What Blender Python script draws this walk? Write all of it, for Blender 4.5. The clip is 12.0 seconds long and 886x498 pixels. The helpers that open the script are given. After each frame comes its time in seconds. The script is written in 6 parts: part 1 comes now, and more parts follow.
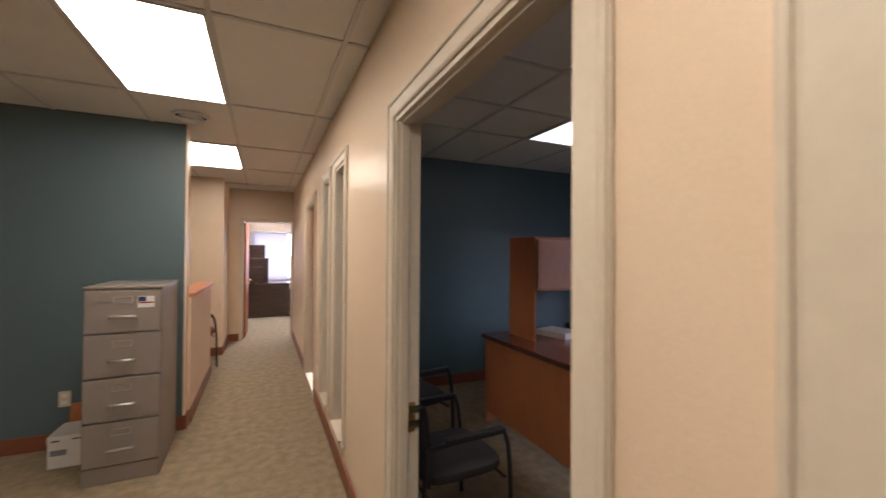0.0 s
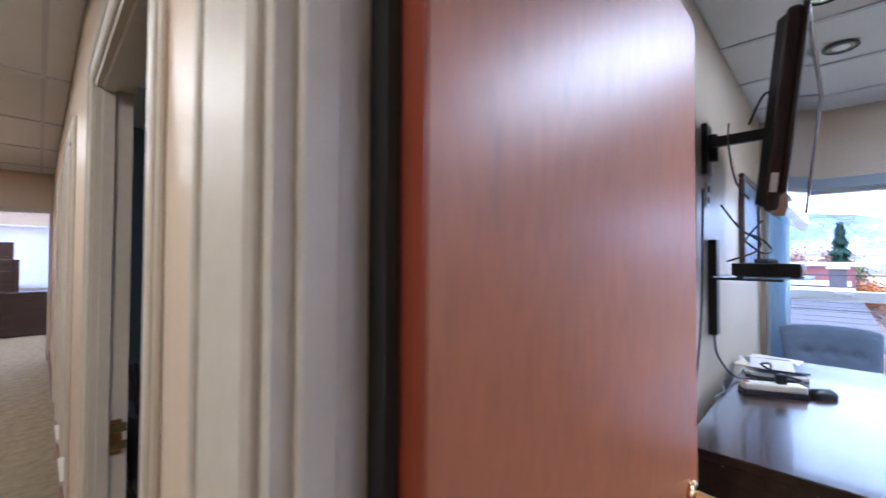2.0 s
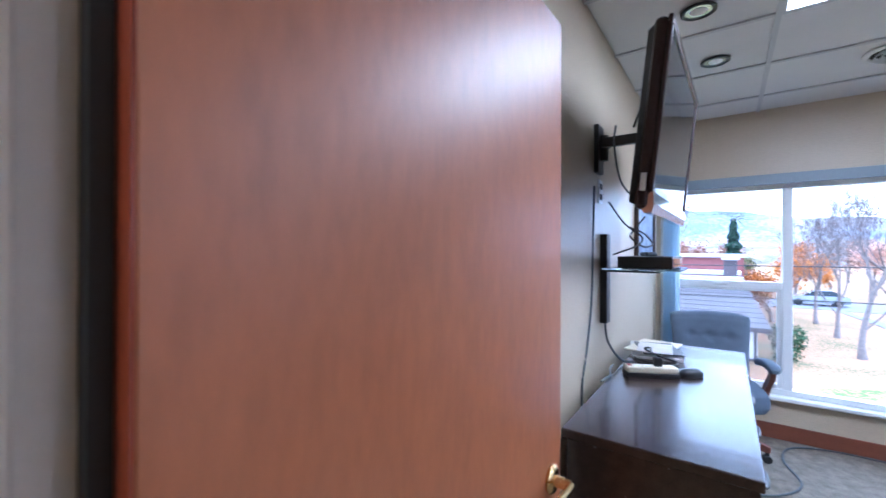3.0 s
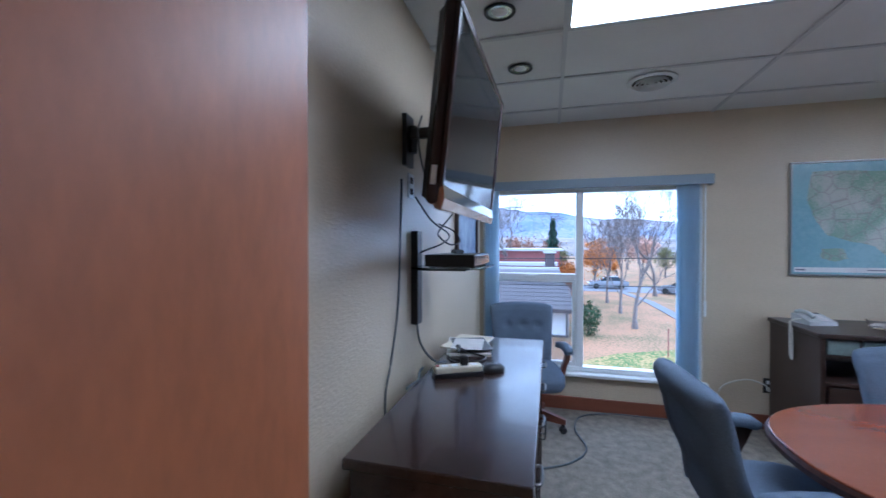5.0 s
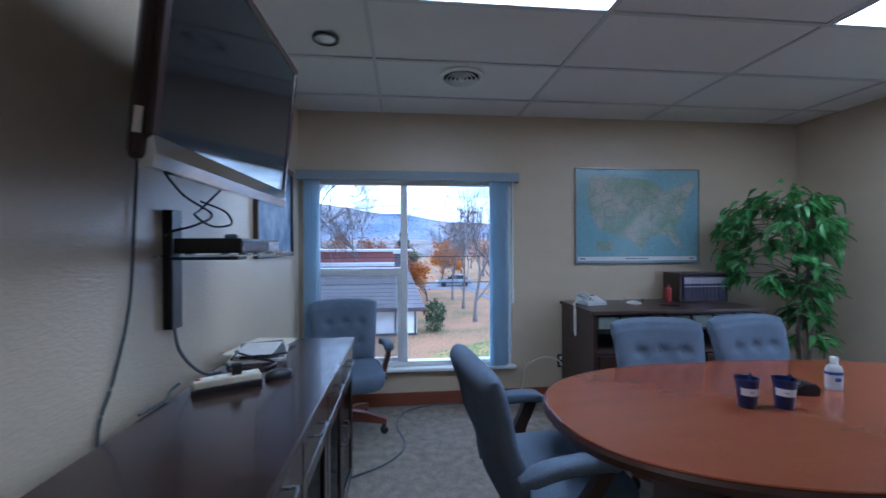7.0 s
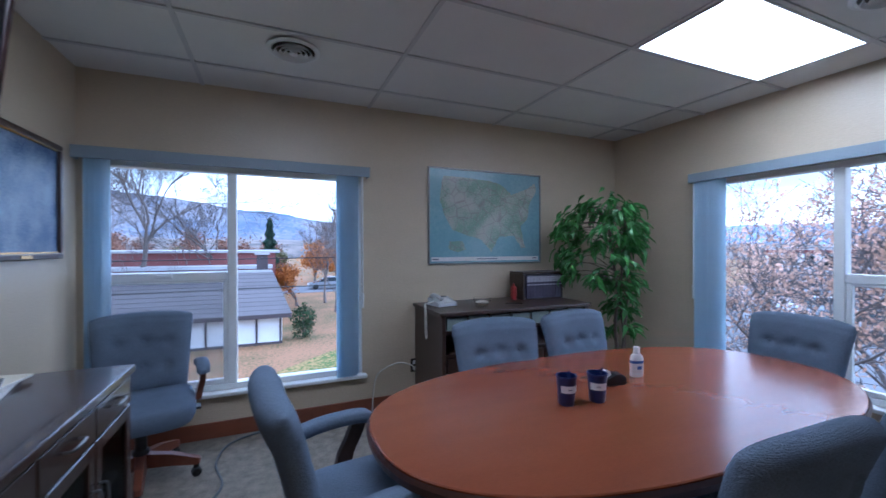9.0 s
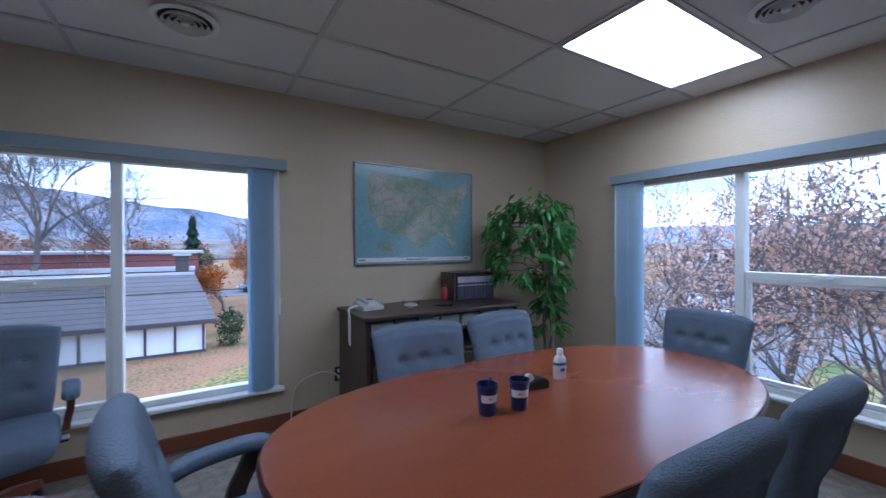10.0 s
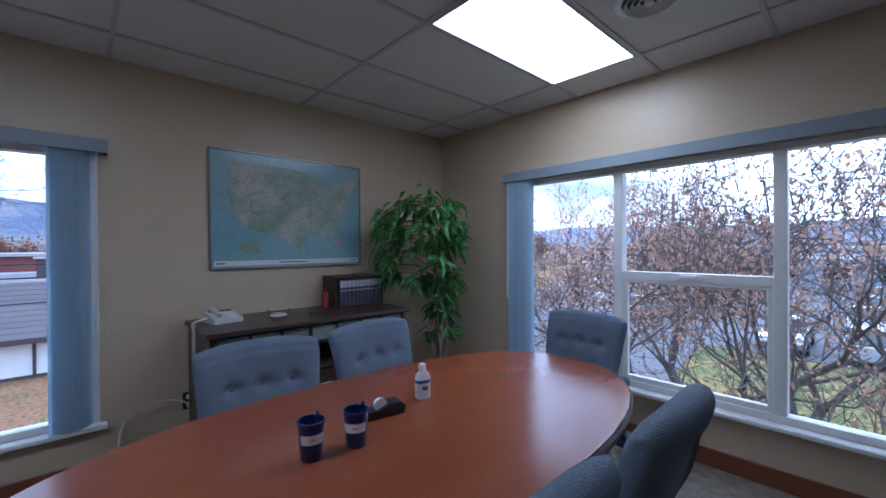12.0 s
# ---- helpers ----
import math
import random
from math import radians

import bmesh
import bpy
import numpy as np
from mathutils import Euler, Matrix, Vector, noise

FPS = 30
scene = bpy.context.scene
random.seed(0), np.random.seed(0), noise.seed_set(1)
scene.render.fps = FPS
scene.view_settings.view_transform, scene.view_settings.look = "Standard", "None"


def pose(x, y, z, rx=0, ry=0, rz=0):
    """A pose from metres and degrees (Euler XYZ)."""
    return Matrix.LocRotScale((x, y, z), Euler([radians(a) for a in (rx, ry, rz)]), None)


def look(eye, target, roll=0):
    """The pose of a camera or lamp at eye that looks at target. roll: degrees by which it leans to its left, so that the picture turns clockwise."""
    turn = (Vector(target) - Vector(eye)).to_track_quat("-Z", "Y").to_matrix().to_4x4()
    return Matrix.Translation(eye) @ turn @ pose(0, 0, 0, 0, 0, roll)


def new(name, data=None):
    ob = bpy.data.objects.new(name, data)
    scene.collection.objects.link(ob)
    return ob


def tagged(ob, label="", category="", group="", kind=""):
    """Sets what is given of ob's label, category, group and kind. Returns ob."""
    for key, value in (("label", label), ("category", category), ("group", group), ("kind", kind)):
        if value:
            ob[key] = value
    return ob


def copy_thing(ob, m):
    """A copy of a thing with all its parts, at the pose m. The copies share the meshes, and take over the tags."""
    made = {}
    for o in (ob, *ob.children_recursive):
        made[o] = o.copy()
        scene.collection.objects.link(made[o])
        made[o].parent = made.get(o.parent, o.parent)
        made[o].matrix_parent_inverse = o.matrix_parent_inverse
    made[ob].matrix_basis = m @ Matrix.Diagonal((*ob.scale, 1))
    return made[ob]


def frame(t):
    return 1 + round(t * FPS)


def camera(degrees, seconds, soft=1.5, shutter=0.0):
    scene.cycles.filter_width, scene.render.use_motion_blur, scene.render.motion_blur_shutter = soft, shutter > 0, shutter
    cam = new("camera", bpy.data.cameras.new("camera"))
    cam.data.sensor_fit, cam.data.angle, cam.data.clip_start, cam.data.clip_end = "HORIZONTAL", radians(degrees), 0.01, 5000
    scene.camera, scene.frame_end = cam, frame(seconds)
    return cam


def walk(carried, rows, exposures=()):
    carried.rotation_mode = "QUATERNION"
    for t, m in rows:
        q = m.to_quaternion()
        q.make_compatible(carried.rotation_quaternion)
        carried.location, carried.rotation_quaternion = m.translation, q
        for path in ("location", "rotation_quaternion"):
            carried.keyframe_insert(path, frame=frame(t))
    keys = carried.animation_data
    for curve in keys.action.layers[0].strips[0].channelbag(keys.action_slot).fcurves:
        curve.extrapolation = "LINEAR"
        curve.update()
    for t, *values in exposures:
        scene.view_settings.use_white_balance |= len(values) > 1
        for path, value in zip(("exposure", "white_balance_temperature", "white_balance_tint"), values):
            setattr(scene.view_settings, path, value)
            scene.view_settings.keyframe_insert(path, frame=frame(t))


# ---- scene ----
cam = camera(96.4, 12.0, 1.5, 0.5)
PATH = [
    (0, (-0.038, -0.001, 1.470), (0.79, 1.819, 1.495), 0.4),
    (0.5, (0.032, -0.083, 1.458), (1.055, 1.636, 1.484), 0.4),
    (1, (0.14, -0.146, 1.447), (1.312, 1.473, 1.482), 0.5),
    (1.5, (0.249, -0.191, 1.44), (1.558, 1.321, 1.477), 0.5),
    (2, (0.329, -0.245, 1.433), (1.756, 1.155, 1.472), 0.3),
    (2.5, (0.397, -0.319, 1.437), (1.916, 0.982, 1.452), 0.3),
    (3, (0.459, -0.351, 1.439), (2.082, 0.817, 1.443), 0.2),
    (5, (0.755, -0.467, 1.452), (2.686, 0.055, 1.433), -0.0),
    (5.5, (0.809, -0.51, 1.447), (2.782, -0.181, 1.426), -0.2),
    (6, (0.862, -0.56, 1.41), (2.857, -0.421, 1.4), -0.2),
    (6.5, (0.919, -0.63, 1.391), (2.919, -0.665, 1.381), -0.1),
    (7, (0.973, -0.714, 1.38), (2.964, -0.913, 1.368), -0.2),
    (9, (1.153, -0.992, 1.373), (2.989, -1.783, 1.364), -0.1),
    (9.5, (1.196, -1.077, 1.377), (2.969, -2.002, 1.365), -0.0),
    (10, (1.237, -1.155, 1.375), (2.937, -2.208, 1.364), -0.2),
    (10.5, (1.259, -1.244, 1.367), (2.887, -2.407, 1.358), -0.1),
    (11, (1.269, -1.357, 1.361), (2.839, -2.595, 1.354), -0.2),
    (11.5, (1.275, -1.479, 1.364), (2.796, -2.778, 1.355), -0.3),
    (12, (1.274, -1.594, 1.376), (2.749, -2.945, 1.364), -0.4),
]
EXPOSURES = ((0.0, 1.3, 5850, 18), (1.0, 1.3, 5450, 18), (1.5, 1.22, 5050, 16), (2.0, 1.28, 4800, 15), (2.5, 1.34, 4720, 14), (3.0, 1.32, 4650, 12), (5.0, 0.42, 4620, 9), (7.0, 0.02, 4530, 8), (9.0, -0.01, 4680, 11), (12.0, -0.42, 4860, 12))
walk(cam, [(t, look(eye, target, roll)) for t, eye, target, roll in PATH], EXPOSURES)

# ---- light ----
world = bpy.data.worlds.new("sky")
scene.world = world
world.use_nodes = True
wn, wl = world.node_tree.nodes, world.node_tree.links
sky = wn.new("ShaderNodeTexSky")
sky.sky_type, sky.sun_disc = "NISHITA", False
sky.sun_elevation, sky.sun_rotation = radians(28), radians(200)
clouds = wn.new("ShaderNodeTexNoise")
clouds.inputs["Scale"].default_value, clouds.inputs["Detail"].default_value = 3.2, 6
coords, stretch = wn.new("ShaderNodeTexCoord"), wn.new("ShaderNodeMapping")
stretch.inputs["Scale"].default_value = (1, 1, 3.5)
wl.new(coords.outputs["Generated"], stretch.inputs["Vector"])
wl.new(stretch.outputs["Vector"], clouds.inputs["Vector"])
cover = wn.new("ShaderNodeMapRange")
cover.inputs["From Min"].default_value, cover.inputs["From Max"].default_value = 0.36, 0.64
cover.inputs["To Min"].default_value, cover.inputs["To Max"].default_value = 0.08, 0.92
wl.new(clouds.outputs["Fac"], cover.inputs["Value"])
veil = wn.new("ShaderNodeMix")
veil.data_type = "RGBA"
veil.inputs["B"].default_value = (32.0, 35.0, 40.0, 1)
wl.new(cover.outputs["Result"], veil.inputs["Factor"])
wl.new(sky.outputs["Color"], veil.inputs["A"])
wl.new(veil.outputs["Result"], wn["Background"].inputs["Color"])
wn["Background"].inputs["Strength"].default_value = 0.15
sun = new("sun", bpy.data.lights.new("sun", "SUN"))
sun.data.energy, sun.data.angle, sun.data.color = 0.9, radians(14), (1.0, 0.95, 0.88)
sun.matrix_world = look((0, 0, 30), (-6, 24, 16))
LAMP_WARM, LAMP_COOL = ((1.0, 0.85, 0.62), 6.8), ((1.0, 0.96, 0.92), 11.0)

# ---- materials ----
def mat(name, color, rough=0.6, vary=0.12, scale=6.0, bump=0.0, grain=60.0, metal=0.0, stretch=(1, 1, 1), coat=0.0, spec=0.5, island=0.0):
    """A surface with broad stains, fine grain and relief."""
    m = bpy.data.materials.new(name)
    m.use_nodes = True
    n, l = m.node_tree.nodes, m.node_tree.links
    b = n["Principled BSDF"]
    co, mp = n.new("ShaderNodeTexCoord"), n.new("ShaderNodeMapping")
    mp.inputs["Scale"].default_value = stretch
    l.new(co.outputs["Object"], mp.inputs["Vector"])
    big, fine = n.new("ShaderNodeTexNoise"), n.new("ShaderNodeTexNoise")
    big.inputs["Scale"].default_value, fine.inputs["Scale"].default_value = scale, grain
    big.inputs["Detail"].default_value, fine.inputs["Detail"].default_value = 4, 3
    l.new(mp.outputs["Vector"], big.inputs["Vector"]), l.new(mp.outputs["Vector"], fine.inputs["Vector"])
    mixn = n.new("ShaderNodeMix")
    mixn.inputs["Factor"].default_value = 0.45
    l.new(big.outputs["Fac"], mixn.inputs["A"]), l.new(fine.outputs["Fac"], mixn.inputs["B"])
    ramp = n.new("ShaderNodeValToRGB")
    lo, hi = [max(0.0, c * (1 - vary)) for c in color], [min(1.0, c * (1 + vary)) for c in color]
    ramp.color_ramp.elements[0].position, ramp.color_ramp.elements[1].position = 0.3, 0.7
    ramp.color_ramp.elements[0].color, ramp.color_ramp.elements[1].color = (*lo, 1), (*hi, 1)
    l.new(mixn.outputs["Result"], ramp.inputs["Fac"])
    out = ramp.outputs["Color"]
    if island:
        info, geo, add = n.new("ShaderNodeObjectInfo"), n.new("ShaderNodeNewGeometry"), n.new("ShaderNodeMath")
        add.operation = "ADD"
        l.new(info.outputs["Random"], add.inputs[0]), l.new(geo.outputs["Random Per Island"], add.inputs[1])
        rng, hsv = n.new("ShaderNodeMapRange"), n.new("ShaderNodeHueSaturation")
        rng.inputs["From Max"].default_value = 2.0
        rng.inputs["To Min"].default_value, rng.inputs["To Max"].default_value = 1 - island, 1 + island
        l.new(add.outputs[0], rng.inputs["Value"]), l.new(rng.outputs["Result"], hsv.inputs["Value"])
        l.new(out, hsv.inputs["Color"])
        out = hsv.outputs["Color"]
    l.new(out, b.inputs["Base Color"])
    rr = n.new("ShaderNodeMapRange")
    rr.inputs["To Min"].default_value, rr.inputs["To Max"].default_value = max(0.02, rough * 0.88), min(1.0, rough * 1.12)
    l.new(big.outputs["Fac"], rr.inputs["Value"]), l.new(rr.outputs["Result"], b.inputs["Roughness"])
    b.inputs["Metallic"].default_value, b.inputs["Coat Weight"].default_value = metal, coat
    b.inputs["Specular IOR Level"].default_value = spec
    if bump:
        bp = n.new("ShaderNodeBump")
        bp.inputs["Strength"].default_value, bp.inputs["Distance"].default_value = min(1.0, bump), 0.004
        l.new(fine.outputs["Fac"], bp.inputs["Height"]), l.new(bp.outputs["Normal"], b.inputs["Normal"])
    return m


def glow(name, color, strength):
    """A lamp's diffuser, with the fine prisms of its plastic sheet."""
    m = bpy.data.materials.new(name)
    m.use_nodes = True
    n, l = m.node_tree.nodes, m.node_tree.links
    b = n["Principled BSDF"]
    b.inputs["Base Color"].default_value = (0.85, 0.85, 0.85, 1)
    b.inputs["Emission Color"].default_value = (*color, 1)
    b.inputs["Emission Strength"].default_value = strength
    return m


def clear(name, tint=(1, 1, 1), rough=0.0):
    m = bpy.data.materials.new(name)
    m.use_nodes = True
    b = m.node_tree.nodes["Principled BSDF"]
    b.inputs["Base Color"].default_value = (*tint, 1)
    b.inputs["Roughness"].default_value, b.inputs["Transmission Weight"].default_value, b.inputs["IOR"].default_value = rough, 1.0, 1.05
    b.inputs["Specular IOR Level"].default_value = 0.8
    return m


M_WALL = mat("painted plaster, beige", (0.555, 0.465, 0.335), 0.33, 0.06, 2.0, 0.42, 46, stretch=(1, 1, 2.4), spec=0.5)
M_HALL = mat("painted plaster, cream", (0.72, 0.575, 0.425), 0.34, 0.05, 2.0, 0.14, 150)
M_TEAL = mat("painted plaster, teal", (0.08, 0.123, 0.138), 0.5, 0.10, 1.5, 0.2, 140)
M_TRIM = mat("semi-gloss cream trim paint", (0.62, 0.55, 0.445), 0.42, 0.06, 3.0, 0.06, 40)
M_WHITE = mat("white vinyl", (0.78, 0.79, 0.79), 0.35, 0.04, 4.0, 0.05, 50)
M_CARPET = mat("grey-tan loop carpet", (0.235, 0.205, 0.165), 0.95, 0.42, 16.0, 1.0, 110, spec=0.1)
M_CARPET_HALL = mat("tan patterned carpet", (0.25, 0.20, 0.13), 0.95, 0.32, 14.0, 1.0, 110, spec=0.1)
M_BASE = mat("red-brown baseboard", (0.20, 0.065, 0.035), 0.42, 0.15, 4.0, 0.1, 60, stretch=(1, 1, 6))
M_TILE = mat("mineral fibre ceiling tile", (0.72, 0.71, 0.69), 0.9, 0.05, 3.0, 0.6, 160, island=0.05)
M_TBAR = mat("white enamelled ceiling bar", (0.55, 0.55, 0.55), 0.45, 0.04, 5.0)
M_CHERRY = mat("cherry veneer, lacquered", (0.42, 0.146, 0.056), 0.42, 0.16, 3.2, 0.035, 26, stretch=(2.2, 2.2, 0.7), spec=0.65)
M_DOOREDGE = mat("red-stained door edge", (0.26, 0.05, 0.02), 0.35, 0.2, 3.0, 0.05, 30, stretch=(6, 6, 0.5))
M_TABLE = mat("cherry laminate, satin", (0.212, 0.057, 0.024), 0.205, 0.10, 2.4, 0.0, 45, stretch=(5, 1, 1), spec=0.75)
M_TABLE_EDGE = mat("dark wood edging", (0.055, 0.022, 0.015), 0.35, 0.2, 4.0)
M_ESPRESSO = mat("espresso stained wood", (0.034, 0.019, 0.015), 0.26, 0.3, 4.0, 0.08, 40, stretch=(0.6, 6, 6), coat=0.2)
M_WALNUT = mat("dark walnut wood", (0.042, 0.024, 0.017), 0.34, 0.3, 4.0, 0.1, 40, stretch=(6, 0.6, 6))
M_CHAIRWOOD = mat("red mahogany chair wood", (0.16, 0.05, 0.028), 0.32, 0.2, 5.0)
M_DARKWOOD = mat("dark chair arm wood", (0.035, 0.018, 0.012), 0.35, 0.2, 5.0)
M_BLUE = mat("woven slate-blue upholstery", (0.140, 0.172, 0.228), 0.9, 0.28, 3.0, 1.0, 200, spec=0.15)
M_SLAT = mat("slate-blue fabric blind", (0.60, 0.71, 0.80), 0.7, 0.06, 5.0, 0.4, 120)
M_VALANCE = mat("grey-blue valance", (0.25, 0.30, 0.345), 0.5, 0.05, 5.0)
M_BLACK = mat("black plastic", (0.014, 0.014, 0.016), 0.38, 0.2, 8.0)
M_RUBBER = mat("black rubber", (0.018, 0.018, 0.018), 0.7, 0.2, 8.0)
M_TVRIM = mat("dark wine plastic", (0.030, 0.014, 0.014), 0.25, 0.15, 8.0)
M_SCREEN = mat("dark glass screen", (0.008, 0.009, 0.011), 0.07, 0.1, 3.0, spec=0.8)
M_SILVER = mat("polished silver plastic", (0.55, 0.56, 0.58), 0.14, 0.05, 5.0, metal=1.0)
M_STEEL = mat("brushed steel", (0.55, 0.55, 0.54), 0.3, 0.08, 6.0, metal=1.0)
M_BRASS = mat("polished brass", (0.72, 0.50, 0.22), 0.2, 0.08, 6.0, metal=1.0)
M_COPPER = mat("worn brass strike", (0.46, 0.24, 0.10), 0.3, 0.15, 9.0, metal=1.0)
M_CABLE = mat("grey cable", (0.10, 0.11, 0.12), 0.55, 0.1, 8.0)
M_WHITECABLE = mat("ivory cable", (0.62, 0.60, 0.54), 0.5, 0.06, 8.0)
M_PAPER = mat("printed paper", (0.62, 0.60, 0.58), 0.7, 0.12, 14.0)
M_IVORY = mat("ivory plastic", (0.66, 0.60, 0.46), 0.42, 0.06, 6.0)
M_PHONE = mat("light grey plastic", (0.55, 0.56, 0.56), 0.42, 0.05, 8.0)
M_NAVY = mat("navy plastic", (0.012, 0.025, 0.105), 0.3, 0.1, 8.0)
M_LABEL = mat("white label", (0.75, 0.73, 0.72), 0.6, 0.05, 12.0)
M_SPINE = mat("lilac-grey spine band", (0.42, 0.39, 0.45), 0.55, 0.12, 12.0)
M_INK = mat("printed ink, grey", (0.2, 0.2, 0.24), 0.6, 0.1, 12.0)
M_BLUEINK = mat("printed ink, blue", (0.03, 0.10, 0.35), 0.5, 0.1, 12.0)
M_RED = mat("red plastic", (0.28, 0.03, 0.03), 0.4, 0.1, 8.0)
M_CABINET = mat("warm grey enamelled steel", (0.235, 0.205, 0.185), 0.36, 0.06, 3.0, 0.08, 90)
M_SEAM = mat("dark seam", (0.03, 0.027, 0.025), 0.7, 0.1, 8.0)
M_BOX = mat("white card", (0.66, 0.65, 0.62), 0.7, 0.08, 6.0)
M_GREYSEAT = mat("charcoal upholstery", (0.045, 0.042, 0.045), 0.85, 0.15, 4.0, 0.7, 200)
M_BINDER = mat("purple-black book spine", (0.06, 0.05, 0.085), 0.4, 0.3, 8.0)
M_LEAF = mat("silk ficus leaf", (0.10, 0.29, 0.07), 0.36, 0.35, 20.0, 0.1, 60, island=0.5)
M_BARK = mat("brown bark", (0.17, 0.13, 0.11), 0.9, 0.35, 8.0, 1.0, 40)
M_GREYBARK = mat("grey autumn bark", (0.15, 0.125, 0.115), 0.9, 0.3, 6.0, 0.8, 30)
M_OAKBARK = mat("grey-brown oak bark", (0.145, 0.125, 0.125), 0.9, 0.3, 8.0, 1.0, 40)
M_OAKLEAF = mat("dry brown leaf", (0.70, 0.46, 0.35), 0.7, 0.3, 9.0, island=0.55)
M_ORANGELEAF = mat("orange autumn foliage", (0.42, 0.15, 0.025), 0.8, 0.35, 2.0, island=0.5)
M_CONIFER = mat("conifer needles", (0.035, 0.075, 0.045), 0.85, 0.35, 2.0, island=0.4)
M_SHRUB = mat("dark shrub leaf", (0.03, 0.065, 0.022), 0.8, 0.35, 3.0, island=0.4)
M_SHINGLE = mat("weathered brown-grey shingle", (0.135, 0.12, 0.125), 0.85, 0.15, 1.2, 0.4, 20, island=0.12)
M_STUCCO = mat("white stucco panel", (0.70, 0.70, 0.71), 0.8, 0.07, 1.5, 0.2, 30)
M_POST = mat("dark painted timber", (0.06, 0.045, 0.05), 0.7, 0.2, 2.0)
M_BRICKRED = mat("dull red roof wall", (0.20, 0.065, 0.06), 0.8, 0.15, 1.0)
M_ASPHALT = mat("pale worn asphalt", (0.135, 0.135, 0.15), 0.85, 0.25, 0.3, 0.3, 12)
M_FLATROOF = mat("pale gravel roof", (0.42, 0.41, 0.42), 0.85, 0.12, 0.4)
M_TYRE = mat("tyre rubber", (0.015, 0.015, 0.015), 0.8, 0.1, 6.0)
M_CARGLASS = mat("dark car glass", (0.02, 0.025, 0.03), 0.06, 0.1, 4.0)
M_GLASS = clear("window glass")
def mesh_screen(name, color, share):
    """Fine insect mesh: part of the light meets its wires, the rest goes through."""
    m = bpy.data.materials.new(name)
    m.use_nodes = True
    n, l = m.node_tree.nodes, m.node_tree.links
    tr, mx = n.new("ShaderNodeBsdfTransparent"), n.new("ShaderNodeMixShader")
    n["Principled BSDF"].inputs["Base Color"].default_value = (*color, 1)
    n["Principled BSDF"].inputs["Roughness"].default_value = 0.7
    mx.inputs["Fac"].default_value = share
    l.new(tr.outputs["BSDF"], mx.inputs[1]), l.new(n["Principled BSDF"].outputs["BSDF"], mx.inputs[2])
    l.new(mx.outputs["Shader"], n["Material Output"].inputs["Surface"])
    return m


M_SCREENMESH = mesh_screen("grey insect mesh", (0.22, 0.23, 0.25), 0.28)
M_SHELFGLASS = clear("smoked shelf glass", (0.6, 0.68, 0.68))
M_WARMLAMP, M_COOLLAMP = glow("warm lamp diffuser", *LAMP_WARM), glow("white lamp diffuser", *LAMP_COOL)


def two_tone(name, a, b, scale, edge=0.08, mid=0.5, rough=0.9, detail=6, speck=18, weight=0.6):
    """Patches of two colours with a broken border, and grain over them."""
    m = bpy.data.materials.new(name)
    m.use_nodes = True
    n, l = m.node_tree.nodes, m.node_tree.links
    co, big, fine = n.new("ShaderNodeTexCoord"), n.new("ShaderNodeTexNoise"), n.new("ShaderNodeTexNoise")
    big.inputs["Scale"].default_value, big.inputs["Detail"].default_value = scale, detail
    fine.inputs["Scale"].default_value, fine.inputs["Detail"].default_value = scale * speck, 3
    l.new(co.outputs["Object"], big.inputs["Vector"]), l.new(co.outputs["Object"], fine.inputs["Vector"])
    r = n.new("ShaderNodeValToRGB")
    r.color_ramp.elements[0].position, r.color_ramp.elements[1].position = mid - edge, mid + edge
    r.color_ramp.elements[0].color, r.color_ramp.elements[1].color = (*a, 1), (*b, 1)
    mx = n.new("ShaderNodeMath")
    mx.operation = "MULTIPLY_ADD"
    mx.inputs[1].default_value = weight
    sub = n.new("ShaderNodeMath")
    sub.operation, sub.inputs[1].default_value = "SUBTRACT", weight / 2
    l.new(big.outputs["Fac"], sub.inputs[0])
    l.new(fine.outputs["Fac"], mx.inputs[0]), l.new(sub.outputs[0], mx.inputs[2])
    l.new(mx.outputs[0], r.inputs["Fac"])
    l.new(r.outputs["Color"], n["Principled BSDF"].inputs["Base Color"])
    n["Principled BSDF"].inputs["Roughness"].default_value = rough
    n["Principled BSDF"].inputs["Specular IOR Level"].default_value = 0.2
    return m


M_LAWN = two_tone("lawn under fallen leaves", (0.105, 0.10, 0.045), (0.31, 0.165, 0.09), 0.30, 0.16, 0.44, speck=26, weight=1.3)
# Both ridges carry the blue haze of distance in their colours.
M_HILL = two_tone("distant hill, dry grass and brush in painted haze", (0.10, 0.13, 0.20), (0.27, 0.25, 0.26), 0.012, 0.16)
M_FARHILL = two_tone("far mountain in painted blue haze", (0.16, 0.21, 0.31), (0.21, 0.26, 0.36), 0.004, 0.25)
M_TOWN = two_tone("far town and bare woods", (0.10, 0.09, 0.09), (0.22, 0.18, 0.16), 0.09, 0.10)
M_ART = two_tone("blue landscape print", (0.05, 0.10, 0.22), (0.28, 0.36, 0.48), 6.0, 0.2, 0.5, 0.35)


